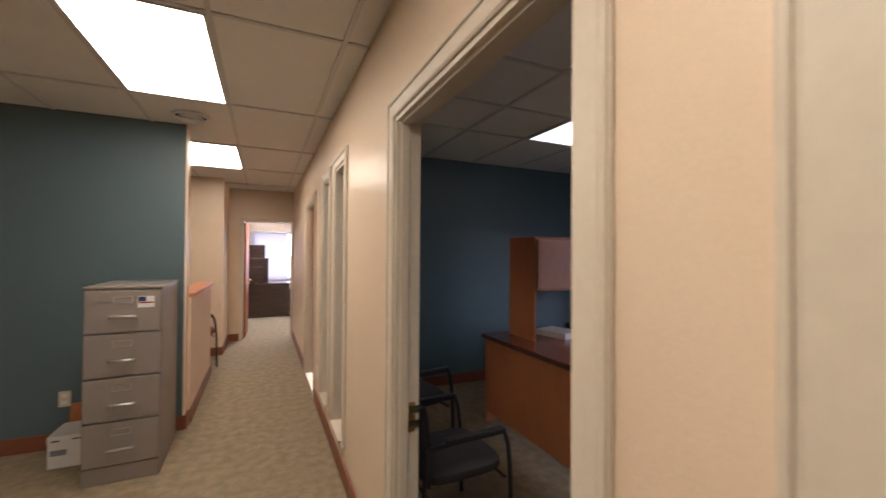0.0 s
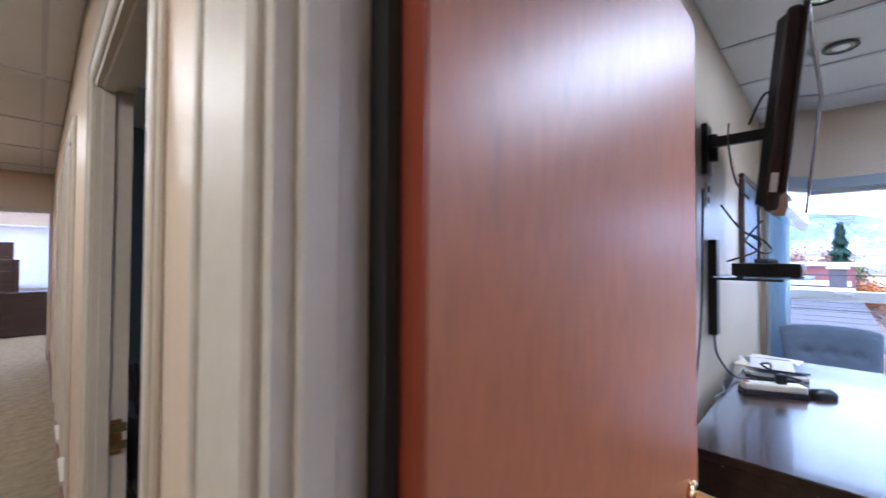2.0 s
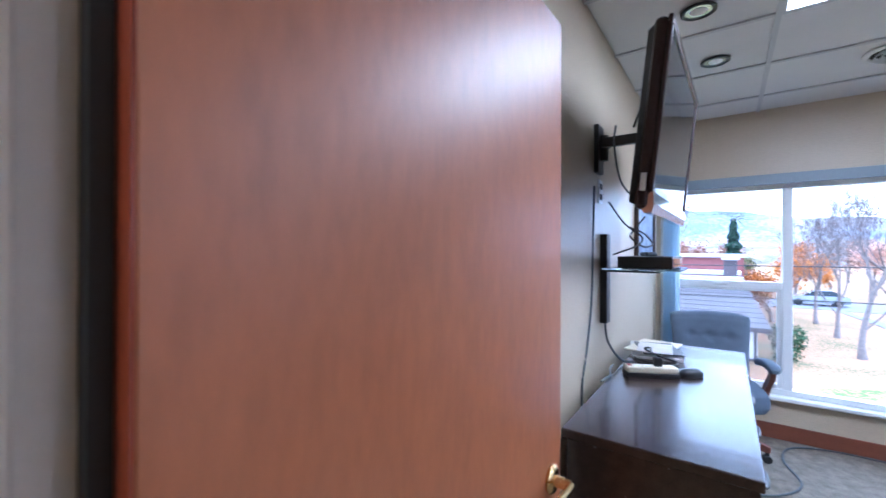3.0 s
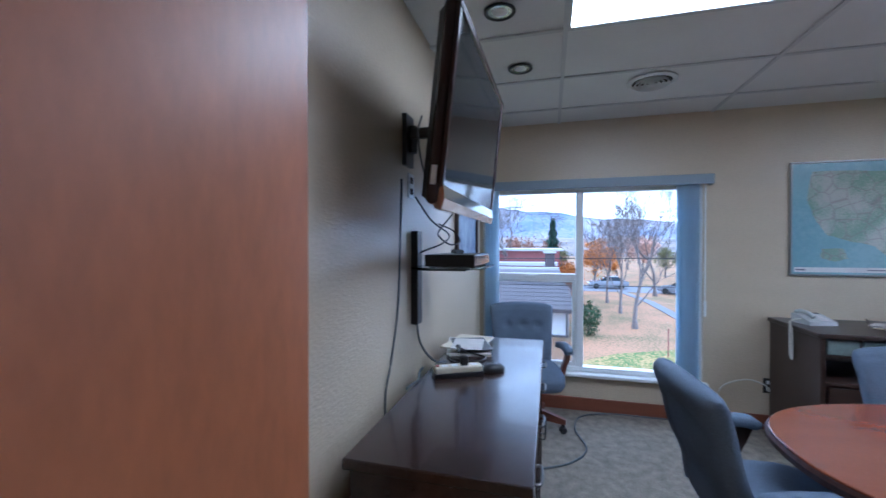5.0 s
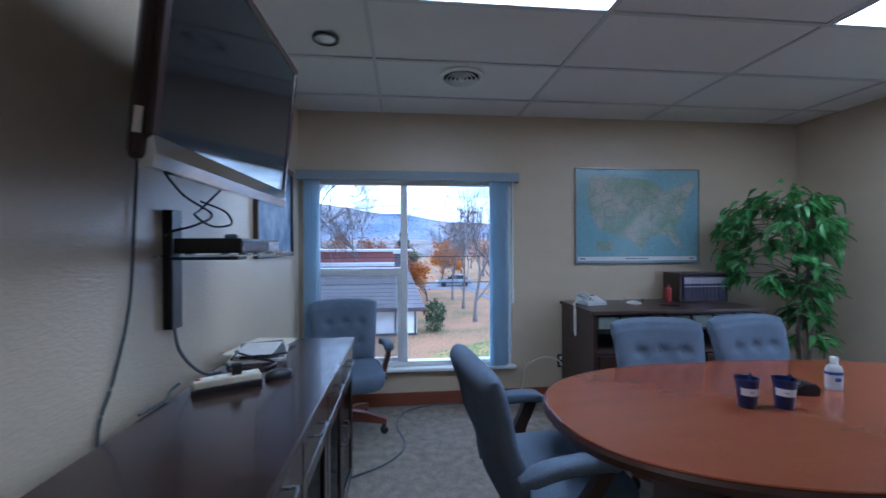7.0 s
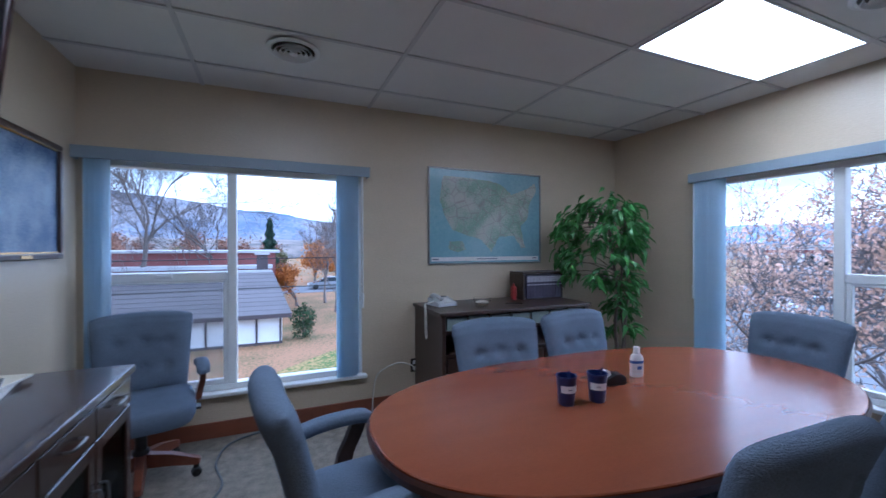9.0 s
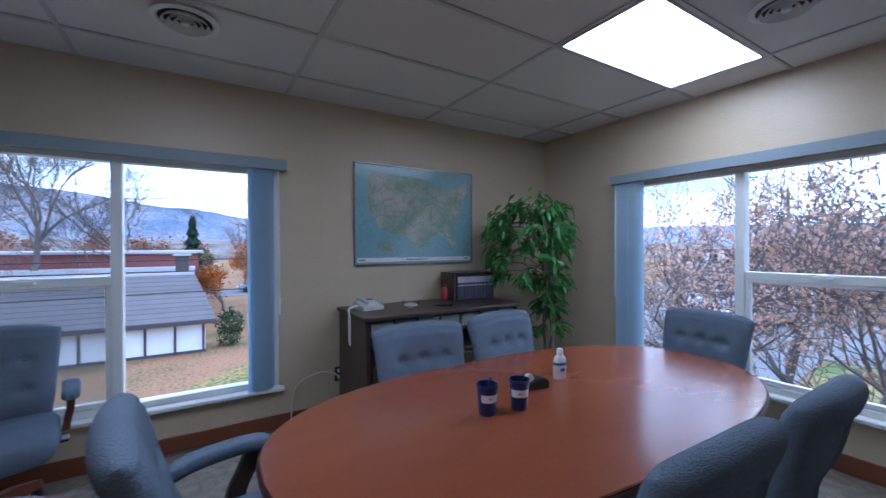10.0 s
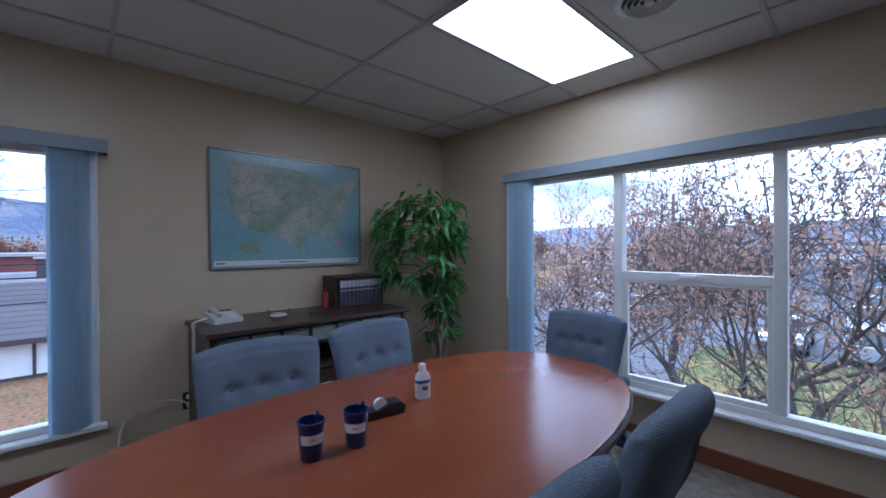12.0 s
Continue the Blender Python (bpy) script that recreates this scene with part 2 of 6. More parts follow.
def map_print(name, low, high, line, scale, share, cell):
    """Printed map tones: two mottled tints under fine ruled borders."""
    m = two_tone(name, low, high, scale, 0.14, 0.5, 0.2)
    n, l = m.node_tree.nodes, m.node_tree.links
    b = n["Principled BSDF"]
    tint = b.inputs["Base Color"].links[0].from_socket
    co, vor, vr, mx = n.new("ShaderNodeTexCoord"), n.new("ShaderNodeTexVoronoi"), n.new("ShaderNodeMapRange"), n.new("ShaderNodeMix")
    vor.feature = "DISTANCE_TO_EDGE"
    vor.inputs["Scale"].default_value = cell
    l.new(co.outputs["Object"], vor.inputs["Vector"])
    vr.inputs["From Max"].default_value, vr.inputs["To Min"].default_value, vr.inputs["To Max"].default_value = 0.05, share, 0.0
    l.new(vor.outputs["Distance"], vr.inputs["Value"])
    mx.data_type = "RGBA"
    mx.inputs["B"].default_value = (*line, 1)
    l.new(vr.outputs["Result"], mx.inputs["Factor"]), l.new(tint, mx.inputs["A"])
    l.new(mx.outputs["Result"], b.inputs["Base Color"])
    b.inputs["Specular IOR Level"].default_value = 0.5
    return m


M_SEA = map_print("map print, sea", (0.23, 0.39, 0.45), (0.30, 0.46, 0.51), (0.30, 0.48, 0.53), 2.5, 0.15, 3.0)
M_LAND = map_print("map print, land", (0.24, 0.36, 0.27), (0.50, 0.50, 0.45), (0.27, 0.21, 0.22), 4.5, 0.55, 9.5)


def let_through(m, share):
    """Lets part of the light that falls on a thin cloth shine through it."""
    n, l = m.node_tree.nodes, m.node_tree.links
    b, out = n["Principled BSDF"], n["Material Output"]
    tr, mx = n.new("ShaderNodeBsdfTranslucent"), n.new("ShaderNodeMixShader")
    mx.inputs["Fac"].default_value = share
    l.new(b.inputs["Base Color"].links[0].from_socket, tr.inputs["Color"])
    l.new(b.outputs["BSDF"], mx.inputs[1]), l.new(tr.outputs["BSDF"], mx.inputs[2])
    l.new(mx.outputs["Shader"], out.inputs["Surface"])


def weave(m):
    """Fine wavy ribs of a woven cloth, in relief."""
    n, l = m.node_tree.nodes, m.node_tree.links
    co, wv, bp = n.new("ShaderNodeTexCoord"), n.new("ShaderNodeTexWave"), n.new("ShaderNodeBump")
    wv.bands_direction = "Z"
    wv.inputs["Scale"].default_value, wv.inputs["Distortion"].default_value = 95.0, 5.0
    wv.inputs["Detail"].default_value, wv.inputs["Detail Scale"].default_value = 1.0, 2.5
    l.new(co.outputs["Object"], wv.inputs["Vector"])
    bp.inputs["Strength"].default_value, bp.inputs["Distance"].default_value = 0.35, 0.002
    b = n["Principled BSDF"]
    l.new(b.inputs["Normal"].links[0].from_socket, bp.inputs["Normal"])
    l.new(wv.outputs["Fac"], bp.inputs["Height"]), l.new(bp.outputs["Normal"], b.inputs["Normal"])


weave(M_BLUE)
let_through(M_SLAT, 0.6)
let_through(M_OAKLEAF, 0.7)
let_through(M_LEAF, 0.2)


# ---- building helpers ----
def box(bm, x0, x1, y0, y1, z0, z1, bevel=0.0, segs=2):
    """Adds a box, with rounded edges if bevel is given."""
    vs = [bm.verts.new((x, y, z)) for z in (z0, z1) for y in (y0, y1) for x in (x0, x1)]
    fs = [bm.faces.new([vs[i] for i in f]) for f in ((0, 2, 3, 1), (4, 5, 7, 6), (0, 1, 5, 4), (2, 6, 7, 3), (0, 4, 6, 2), (1, 3, 7, 5))]
    if bevel:
        es = list({e for f in fs for e in f.edges})
        bmesh.ops.bevel(bm, geom=es, offset=bevel, segments=segs, affect="EDGES", profile=0.5)
    return bm


def boxes(*rows, bevel=0.0):
    bm = bmesh.new()
    for r in rows:
        box(bm, *r, bevel=bevel)
    return bm


def loft(bm, rings, closed=True):
    """Skins rings of equal length, and closes the ends."""
    vr = [[bm.verts.new(p) for p in r] for r in rings]
    k = len(vr[0])
    for a, b in zip(vr, vr[1:]):
        for i in range(k):
            bm.faces.new((a[i], a[(i + 1) % k], b[(i + 1) % k], b[i]))
    if closed:
        bm.faces.new(vr[0][::-1]), bm.faces.new(vr[-1])
    return bm


def turned(bm, profile, segs=20, cx=0.0, cy=0.0):
    """A solid of revolution about z from (radius, height) pairs."""
    return loft(bm, [[(cx + r * math.cos(2 * math.pi * i / segs), cy + r * math.sin(2 * math.pi * i / segs), z) for i in range(segs)] for r, z in profile])


def tube(bm, pts, r0, r1=None, segs=8):
    """A round bar along points, tapering from r0 to r1."""
    r1 = r0 if r1 is None else r1
    pts = [Vector(p) for p in pts]
    rings = []
    for i, p in enumerate(pts):
        d = (pts[min(i + 1, len(pts) - 1)] - pts[max(i - 1, 0)]).normalized()
        a = d.cross(Vector((0, 0, 1)) if abs(d.z) < 0.9 else Vector((1, 0, 0))).normalized()
        b = d.cross(a)
        r = r0 + (r1 - r0) * i / (len(pts) - 1)
        rings.append([p + a * r * math.cos(2 * math.pi * k / segs) + b * r * math.sin(2 * math.pi * k / segs) for k in range(segs)])
    return loft(bm, rings)


def curve_pts(ctrl, n=24):
    """Points of a smooth curve through control points."""
    c = [Vector(p) for p in ctrl]
    c = [2 * c[0] - c[1]] + c + [2 * c[-1] - c[-2]]
    out = []
    for i in range(1, len(c) - 2):
        for k in range(n):
            t = k / n
            out.append(0.5 * ((2 * c[i]) + (c[i + 1] - c[i - 1]) * t + (2 * c[i - 1] - 5 * c[i] + 4 * c[i + 1] - c[i + 2]) * t * t + (3 * c[i] - c[i - 1] - 3 * c[i + 1] + c[i + 2]) * t ** 3))
    return out + [c[-2]]


def mesh_of(name, bm, material, smooth=False):
    bmesh.ops.recalc_face_normals(bm, faces=bm.faces)
    if smooth:
        for e in bm.edges:
            e.smooth = len(e.link_faces) != 2 or e.calc_face_angle() < 0.75
    me = bpy.data.meshes.new(name)
    bm.to_mesh(me)
    bm.free()
    me.materials.append(material)
    if smooth:
        for p in me.polygons:
            p.use_smooth = True
    return me


def part(name, bm, material, parent=None, label="", smooth=False, m=None):
    """Links a bmesh (or a mesh) as one mesh object, under a thing or a part if a parent is given."""
    ob = new(name, bm if isinstance(bm, bpy.types.Mesh) else mesh_of(name, bm, material, smooth))
    if parent:
        ob.parent = parent
    if m is not None:
        ob.matrix_basis = m
    return tagged(ob, label)


def thing(name, label, category, m=None, group="", kind=""):
    ob = new(name)
    ob.empty_display_size = 0.1
    if m is not None:
        ob.matrix_basis = m
    return tagged(ob, label, category, group, kind)


def fixed(name, bm, material, label, smooth=False):
    """A piece of the setting."""
    return tagged(part(name, bm, material, None, label, smooth), kind="structure")


def super_ring(cx, cy, z, a, b, n=4.0, k=32):
    out = []
    for i in range(k):
        t = 2 * math.pi * i / k
        c, s = math.cos(t), math.sin(t)
        out.append((cx + a * math.copysign(abs(c) ** (2 / n), c), cy + b * math.copysign(abs(s) ** (2 / n), s), z))
    return out

# ---- structure: the meeting room ----
ZC = 2.53
ZW = ZC + 0.19
E0, S0, N0, W0, W1 = 4.43, -4.475, 0.17, 0.556, 0.456
T = 0.16
WIN1 = (-1.675, 0.135, 0.33, 1.965)
WIN2 = (0.72, 3.50, 0.365, 1.95)
fixed("wall_east", boxes((E0, E0 + T, S0 - T, WIN1[0], 0, ZW), (E0, E0 + T, WIN1[1], N0 + 0.12, 0, ZW), (E0, E0 + T, WIN1[0], WIN1[1], 0, WIN1[2]), (E0, E0 + T, WIN1[0], WIN1[1], WIN1[3], ZW)), M_WALL, "beige textured plaster wall with a wide window")
fixed("wall_south", boxes((W1, WIN2[0], S0 - T, S0, 0, ZW), (WIN2[1], E0, S0 - T, S0, 0, ZW), (WIN2[0], WIN2[1], S0 - T, S0, 0, WIN2[2]), (WIN2[0], WIN2[1], S0 - T, S0, WIN2[3], ZW)), M_WALL, "beige textured plaster wall with a triple window")
fixed("wall_north", boxes((W0, E0, N0, N0 + 0.12, 0, ZW)), M_WALL, "beige textured plaster wall behind the television")
DOOR1, DOOR2, DOOR3 = (-0.84, 0.081), (0.519, 1.56), (4.25, 5.15)
SLITS = ((2.64, 3.02), (3.30, 3.66))
H = 2.03
rows, y = [], -2.4
for a, b, z0, z1 in sorted([(*DOOR1, 0, H), (*DOOR2, 0, H), (*DOOR3, 0, H)] + [(*s, 0.22, 2.09) for s in SLITS]):
    rows.append((W1, W0 - 0.003, y, a, 0, ZW))
    rows.append((W1, W0 - 0.003, a, b, z1, ZW))
    if z0:
        rows.append((W1, W0 - 0.003, a, b, 0, z0))
    y = b
rows.append((W1, W0 - 0.003, y, 7.45, 0, ZW))
fixed("wall_west", boxes(*rows), M_HALL, "cream plaster corridor wall with door openings")
fixed("wall_west_inner", boxes((W0 - 0.003, W0, S0, DOOR1[0], 0, ZW), (W0 - 0.003, W0, DOOR1[0], DOOR1[1], H, ZW), (W0 - 0.003, W0, DOOR1[1], N0, 0, ZW)), M_WALL, "beige plaster wall beside the doorway")
fixed("wall_west_end", boxes((W1, W0, S0, -2.4, 0, ZW)), M_WALL, "plain beige wall")
fixed("floor", boxes((W1, E0, S0, N0, -0.12, 0.0)), M_CARPET, "grey-tan loop pile carpet")
fixed("floor_corridor", boxes((-3.2, W1, -2.4, 11.2, -0.12, 0.0), (W1, 4.6, 7.45, 11.2, -0.12, 0)), M_CARPET_HALL, "tan patterned carpet in the corridor")
fixed("floor_office", boxes((W1, E0, N0, 4.05, -0.12, -0.002)), M_CARPET_HALL, "tan carpet in the dark office")


def grid_ceiling(name, x0, x1, y0, y1, xs, ys, lamps, label):
    """A hung ceiling: bars with tiles laid a little higher between them, left out where a lamp sits."""
    bars, tiles = bmesh.new(), bmesh.new()
    for x in xs:
        box(bars, x - 0.012, x + 0.012, y0, y1, ZC, ZC + 0.03)
    for y in ys:
        box(bars, x0, x1, y - 0.012, y + 0.012, ZC + 0.0006, ZC + 0.03)
    cx, cy = [x0, *xs, x1], [y0, *ys, y1]
    for a, b in zip(cx, cx[1:]):
        for c, d in zip(cy, cy[1:]):
            mx, my = (a + b) / 2, (c + d) / 2
            if not any(l[0] < mx < l[1] and l[2] < my < l[3] for l in lamps):
                box(tiles, a + 0.004, b - 0.004, c + 0.004, d - 0.004, ZC + 0.008 + random.uniform(0, 0.002), ZC + 0.028)
    box(tiles, x0, x1, y0, y1, ZC + 0.16, ZC + 0.2)
    me = mesh_of(name, tiles, M_TILE)
    bme = mesh_of("bars", bars, M_TBAR)
    joined = bmesh.new()
    joined.from_mesh(me)
    k = len(joined.faces)
    joined.from_mesh(bme)
    joined.faces.ensure_lookup_table()
    for f in joined.faces[k:]:
        f.material_index = 1
    joined.to_mesh(me)
    joined.free()
    me.materials.append(M_TBAR)
    bpy.data.meshes.remove(bme)
    return tagged(new(name, me), label, kind="structure")


GX = [4.045 - 0.6 * i for i in range(6)][::-1]
GY = [-0.54 - 1.192 * i for i in range(4)][::-1]
LAMP_A, LAMP_B = (2.245, 2.845, -4.116, -2.924), (2.245, 2.845, -1.732, -0.54)
grid_ceiling("ceiling", W0, E0, S0, N0, GX, GY, (LAMP_A, LAMP_B), "white hung ceiling of fibre tiles in a grid")
HX = [-2.68, -2.08, -1.48, -0.87, -0.27, 0.33]
HY = [-1.58, -0.38, 0.82, 2.02, 3.22, 4.44, 5.64, 6.84]
LAMP_F = (-0.87, -0.27, -0.38, 0.82)
LAMP_C, LAMP_D = (-0.87, -0.27, 2.02, 3.22), (-0.87, -0.27, 4.44, 5.64)
grid_ceiling("ceiling_corridor", -3.2, W1, -2.4, 7.45, HX, HY, (LAMP_C, LAMP_D, LAMP_F), "hung tile ceiling of the corridor")
OX, OY = [0.95, 1.55, 2.15, 2.75, 3.35, 3.95], [0.6, 1.8, 2.4, 3.0]
LAMP_E = (2.15, 2.75, 1.8, 3.0)
grid_ceiling("ceiling_office", W0, E0, N0 + 0.12, 4.05, OX, OY, (LAMP_E,), "hung tile ceiling of the dark office")


def troffer(rect, diffuser, label):
    x0, x1, y0, y1 = rect
    t = thing("ceiling_light", label, "ceiling light", pose((x0 + x1) / 2, (y0 + y1) / 2, ZC))
    a, b = (x1 - x0) / 2 - 0.012, (y1 - y0) / 2 - 0.012
    bm = boxes((-a, a, -b, -b + 0.014, -0.004, 0.05), (-a, a, b - 0.014, b, -0.004, 0.05), (-a, -a + 0.014, -b + 0.014, b - 0.014, -0.004, 0.05), (a - 0.014, a, -b + 0.014, b - 0.014, -0.004, 0.05))
    part("frame", bm, M_TBAR, t)
    part("diffuser", boxes((-a + 0.014, a - 0.014, -b + 0.014, b - 0.014, 0.002, 0.012)), diffuser, t, "prismatic plastic diffuser")
    part("housing", boxes((-a, a, -b, b, 0.05, 0.12)), M_TBAR, t)
    return t


troffer(LAMP_A, M_COOLLAMP, "lit white fluorescent panel in the hung ceiling")
troffer(LAMP_B, M_COOLLAMP, "lit white fluorescent panel in the hung ceiling")
troffer(LAMP_C, M_WARMLAMP, "lit warm fluorescent panel in the corridor ceiling")
troffer(LAMP_F, M_WARMLAMP, "lit warm fluorescent panel in the corridor ceiling")
troffer(LAMP_D, M_WARMLAMP, "lit warm fluorescent panel in the corridor ceiling")
M_OFFLAMP = glow("dim milky diffuser", (0.95, 0.92, 0.88), 0.8)
troffer(LAMP_E, M_OFFLAMP, "dimly glowing fluorescent panel in the dark office ceiling")


def base_run(name, *rows):
    bm = bmesh.new()
    for x0, x1, y0, y1 in rows:
        box(bm, x0, x1, y0, y1, 0.0, 0.115, bevel=0.004, segs=1)
    return fixed(name, bm, M_BASE, "red-brown wooden baseboard")


base_run("baseboard", (E0 - 0.014, E0, S0, N0), (W0, E0 - 0.014, S0, S0 + 0.014), (W0 + 1.0, E0 - 0.014, N0 - 0.014, N0), (W0, W0 + 0.014, S0 + 0.014, DOOR1[0] - 0.08))
base_run("baseboard_corridor", (W1 - 0.014, W1, -2.4, DOOR1[0] - 0.09), (W1 - 0.014, W1, DOOR1[1] + 0.1, DOOR2[0] - 0.08), (W1 - 0.014, W1, DOOR2[1] + 0.08, DOOR3[0] - 0.08), (W1 - 0.014, W1, DOOR3[1] + 0.08, 7.45))


def casing(name, a, b, x, face, wide=0.075, head=H, foot=0.0):
    """Moulded trim round an opening a to b in the wall plane x; face is the side it stands out to."""
    bm = bmesh.new()
    for w0, w1, d in ((0.0, wide, 0.012), (0.004, wide - 0.022, 0.0145), (wide - 0.018, wide - 0.004, 0.019)):
        x0, x1 = sorted((x, x + face * d))
        z1 = head + w1
        box(bm, x0, x1, a - w1, a - w0, foot, z1, bevel=0.003, segs=1)
        box(bm, x0, x1, b + w0, b + w1, foot, z1, bevel=0.003, segs=1)
        box(bm, x0, x1, a - w0, b + w0, head + w0, z1, bevel=0.003, segs=1)
        if foot:
            box(bm, x0, x1, a - w0, b + w0, foot - w1 + w0, foot + 0.0, bevel=0.003, segs=1)
    return fixed(name, bm, M_TRIM, "cream moulded door casing")


def jamb(name, a, b, head=H, stop=0.035):
    """The lining of an opening in the corridor wall, with its door stop."""
    bm = boxes((W1 - 0.002, W0 + 0.002, a, a + 0.018, 0, head), (W1 - 0.002, W0 + 0.002, b - 0.018, b, 0, head), (W1 - 0.002, W0 + 0.002, a + 0.018, b - 0.018, head - 0.018, head))
    for y0, y1 in ((a + 0.018, a + 0.03), (b - 0.03, b - 0.018)):
        box(bm, W0 - 0.048 - stop, W0 - 0.048, y0, y1, 0, head - 0.018, bevel=0.002, segs=1)
    box(bm, W0 - 0.048 - stop, W0 - 0.048, a + 0.03, b - 0.03, head - 0.03, head - 0.018)
    return fixed(name, bm, M_TRIM, "cream painted door lining with stop")


for i, d in enumerate((DOOR1, DOOR2, DOOR3)):
    casing("trim_%d" % (i + 1), *d, W1, -1, 0.15 if i == 0 else 0.075)
    jamb("jamb_%d" % (i + 1), *d)
casing("trim_inner", *DOOR1, W0, 1, 0.03)
for i, s in enumerate(SLITS):
    casing("window_trim_%d" % (i + 1), *s, W1, -1, 0.075, 2.09, 0.22)

# corridor surroundings
fixed("wall_teal", boxes((-3.2, -0.63, 3.90, 4.02, 0, ZW)), M_TEAL, "dark teal painted plaster wall")
fixed("wall_teal_end", boxes((-0.63, -0.615, 3.895, 4.025, 0, ZW)), M_HALL, "cream painted wall end")
fixed("wall_half", boxes((-0.73, -0.60, 4.025, 5.50, 0, 1.08)), M_HALL, "cream waist-high partition wall")
fixed("trim_cap", boxes((-0.755, -0.575, 4.025, 5.525, 1.08, 1.115), bevel=0.006), M_CHERRY, "cherry wood cap on the half wall")
fixed("wall_far_nook", boxes((-3.2, -0.555, 6.5, 6.62, 0, ZW), (-0.675, -0.555, 6.62, 7.45, 0, ZW)), M_HALL, "cream plaster wall of the nook")
fixed("wall_corridor_end", boxes((-0.675, -0.33, 7.45, 7.57, 0, ZW), (0.42, W0, 7.45, 7.57, 0, ZW), (-0.33, 0.42, 7.45, 7.57, 2.0, ZW)), M_HALL, "cream plaster wall at the corridor's end")
fixed("wall_corridor_back", boxes((-3.2, W1, -2.52, -2.4, 0, ZW), (-3.32, -3.2, -2.52, 11.2, 0, ZW)), M_HALL, "plain cream wall")
base_run("baseboard_teal", (-3.2, -0.615, 3.886, 3.90), (-0.615, -0.601, 3.886, 4.025), (-0.60, -0.586, 4.025, 5.50))
base_run("baseboard_nook", (-3.2, -0.555, 6.486, 6.5), (-0.555, -0.541, 6.486, 7.45), (-0.541, -0.39, 7.436, 7.45))
bm = boxes((-0.39, -0.33, 7.43, 7.45, 0, 2.06), (0.42, 0.453, 7.43, 7.45, 0, 2.06), (-0.33, 0.42, 7.43, 7.45, 2.0, 2.06), bevel=0.003)
fixed("trim_far", bm, M_TRIM, "cream casing of the far doorway")
# far office
fixed("wall_far_office", boxes((-3.2, -0.25, 11.0, 11.15, 0, ZW), (1.35, 4.6, 11.0, 11.15, 0, ZW), (-0.25, 1.35, 11.0, 11.15, 0, 0.8), (-0.25, 1.35, 11.0, 11.15, 2.0, ZW), (4.5, 4.6, 7.45, 11.0, 0, ZW), (W0, 4.5, 7.45, 7.57, 0, ZW)), M_HALL, "cream wall of the far office with a window")
fixed("ceiling_far", boxes((-3.2, 4.6, 7.45, 11.15, ZC + 0.06, ZC + 0.16)), M_TILE, "white ceiling of the far office")
# Two panels added out of view to brighten the far office.
troffer((-0.4, 0.8, 9.3, 9.9), M_COOLLAMP, "added fill light, an unseen white panel brightening the far office")
troffer((-0.4, 0.8, 8.0, 8.6), M_COOLLAMP, "added fill light, an unseen white panel brightening the far office")
# dark office
fixed("wall_office", boxes((W0, E0 + T, 4.05, 4.17, 0, ZW), (E0, E0 + T, N0 + 0.12, 0.6, 0, ZW), (E0, E0 + T, 2.3, 4.05, 0, ZW), (E0, E0 + T, 0.6, 2.3, 0, 0.8), (E0, E0 + T, 0.6, 2.3, 1.95, ZW)), M_TEAL, "dark teal plaster wall of the unlit office")
fixed("wall_office_south", boxes((W0, E0, N0 + 0.12, N0 + 0.13, 0, ZW)), M_TEAL, "dark teal plaster wall")
base_run("baseboard_office", (W0, E0, 4.036, 4.05))


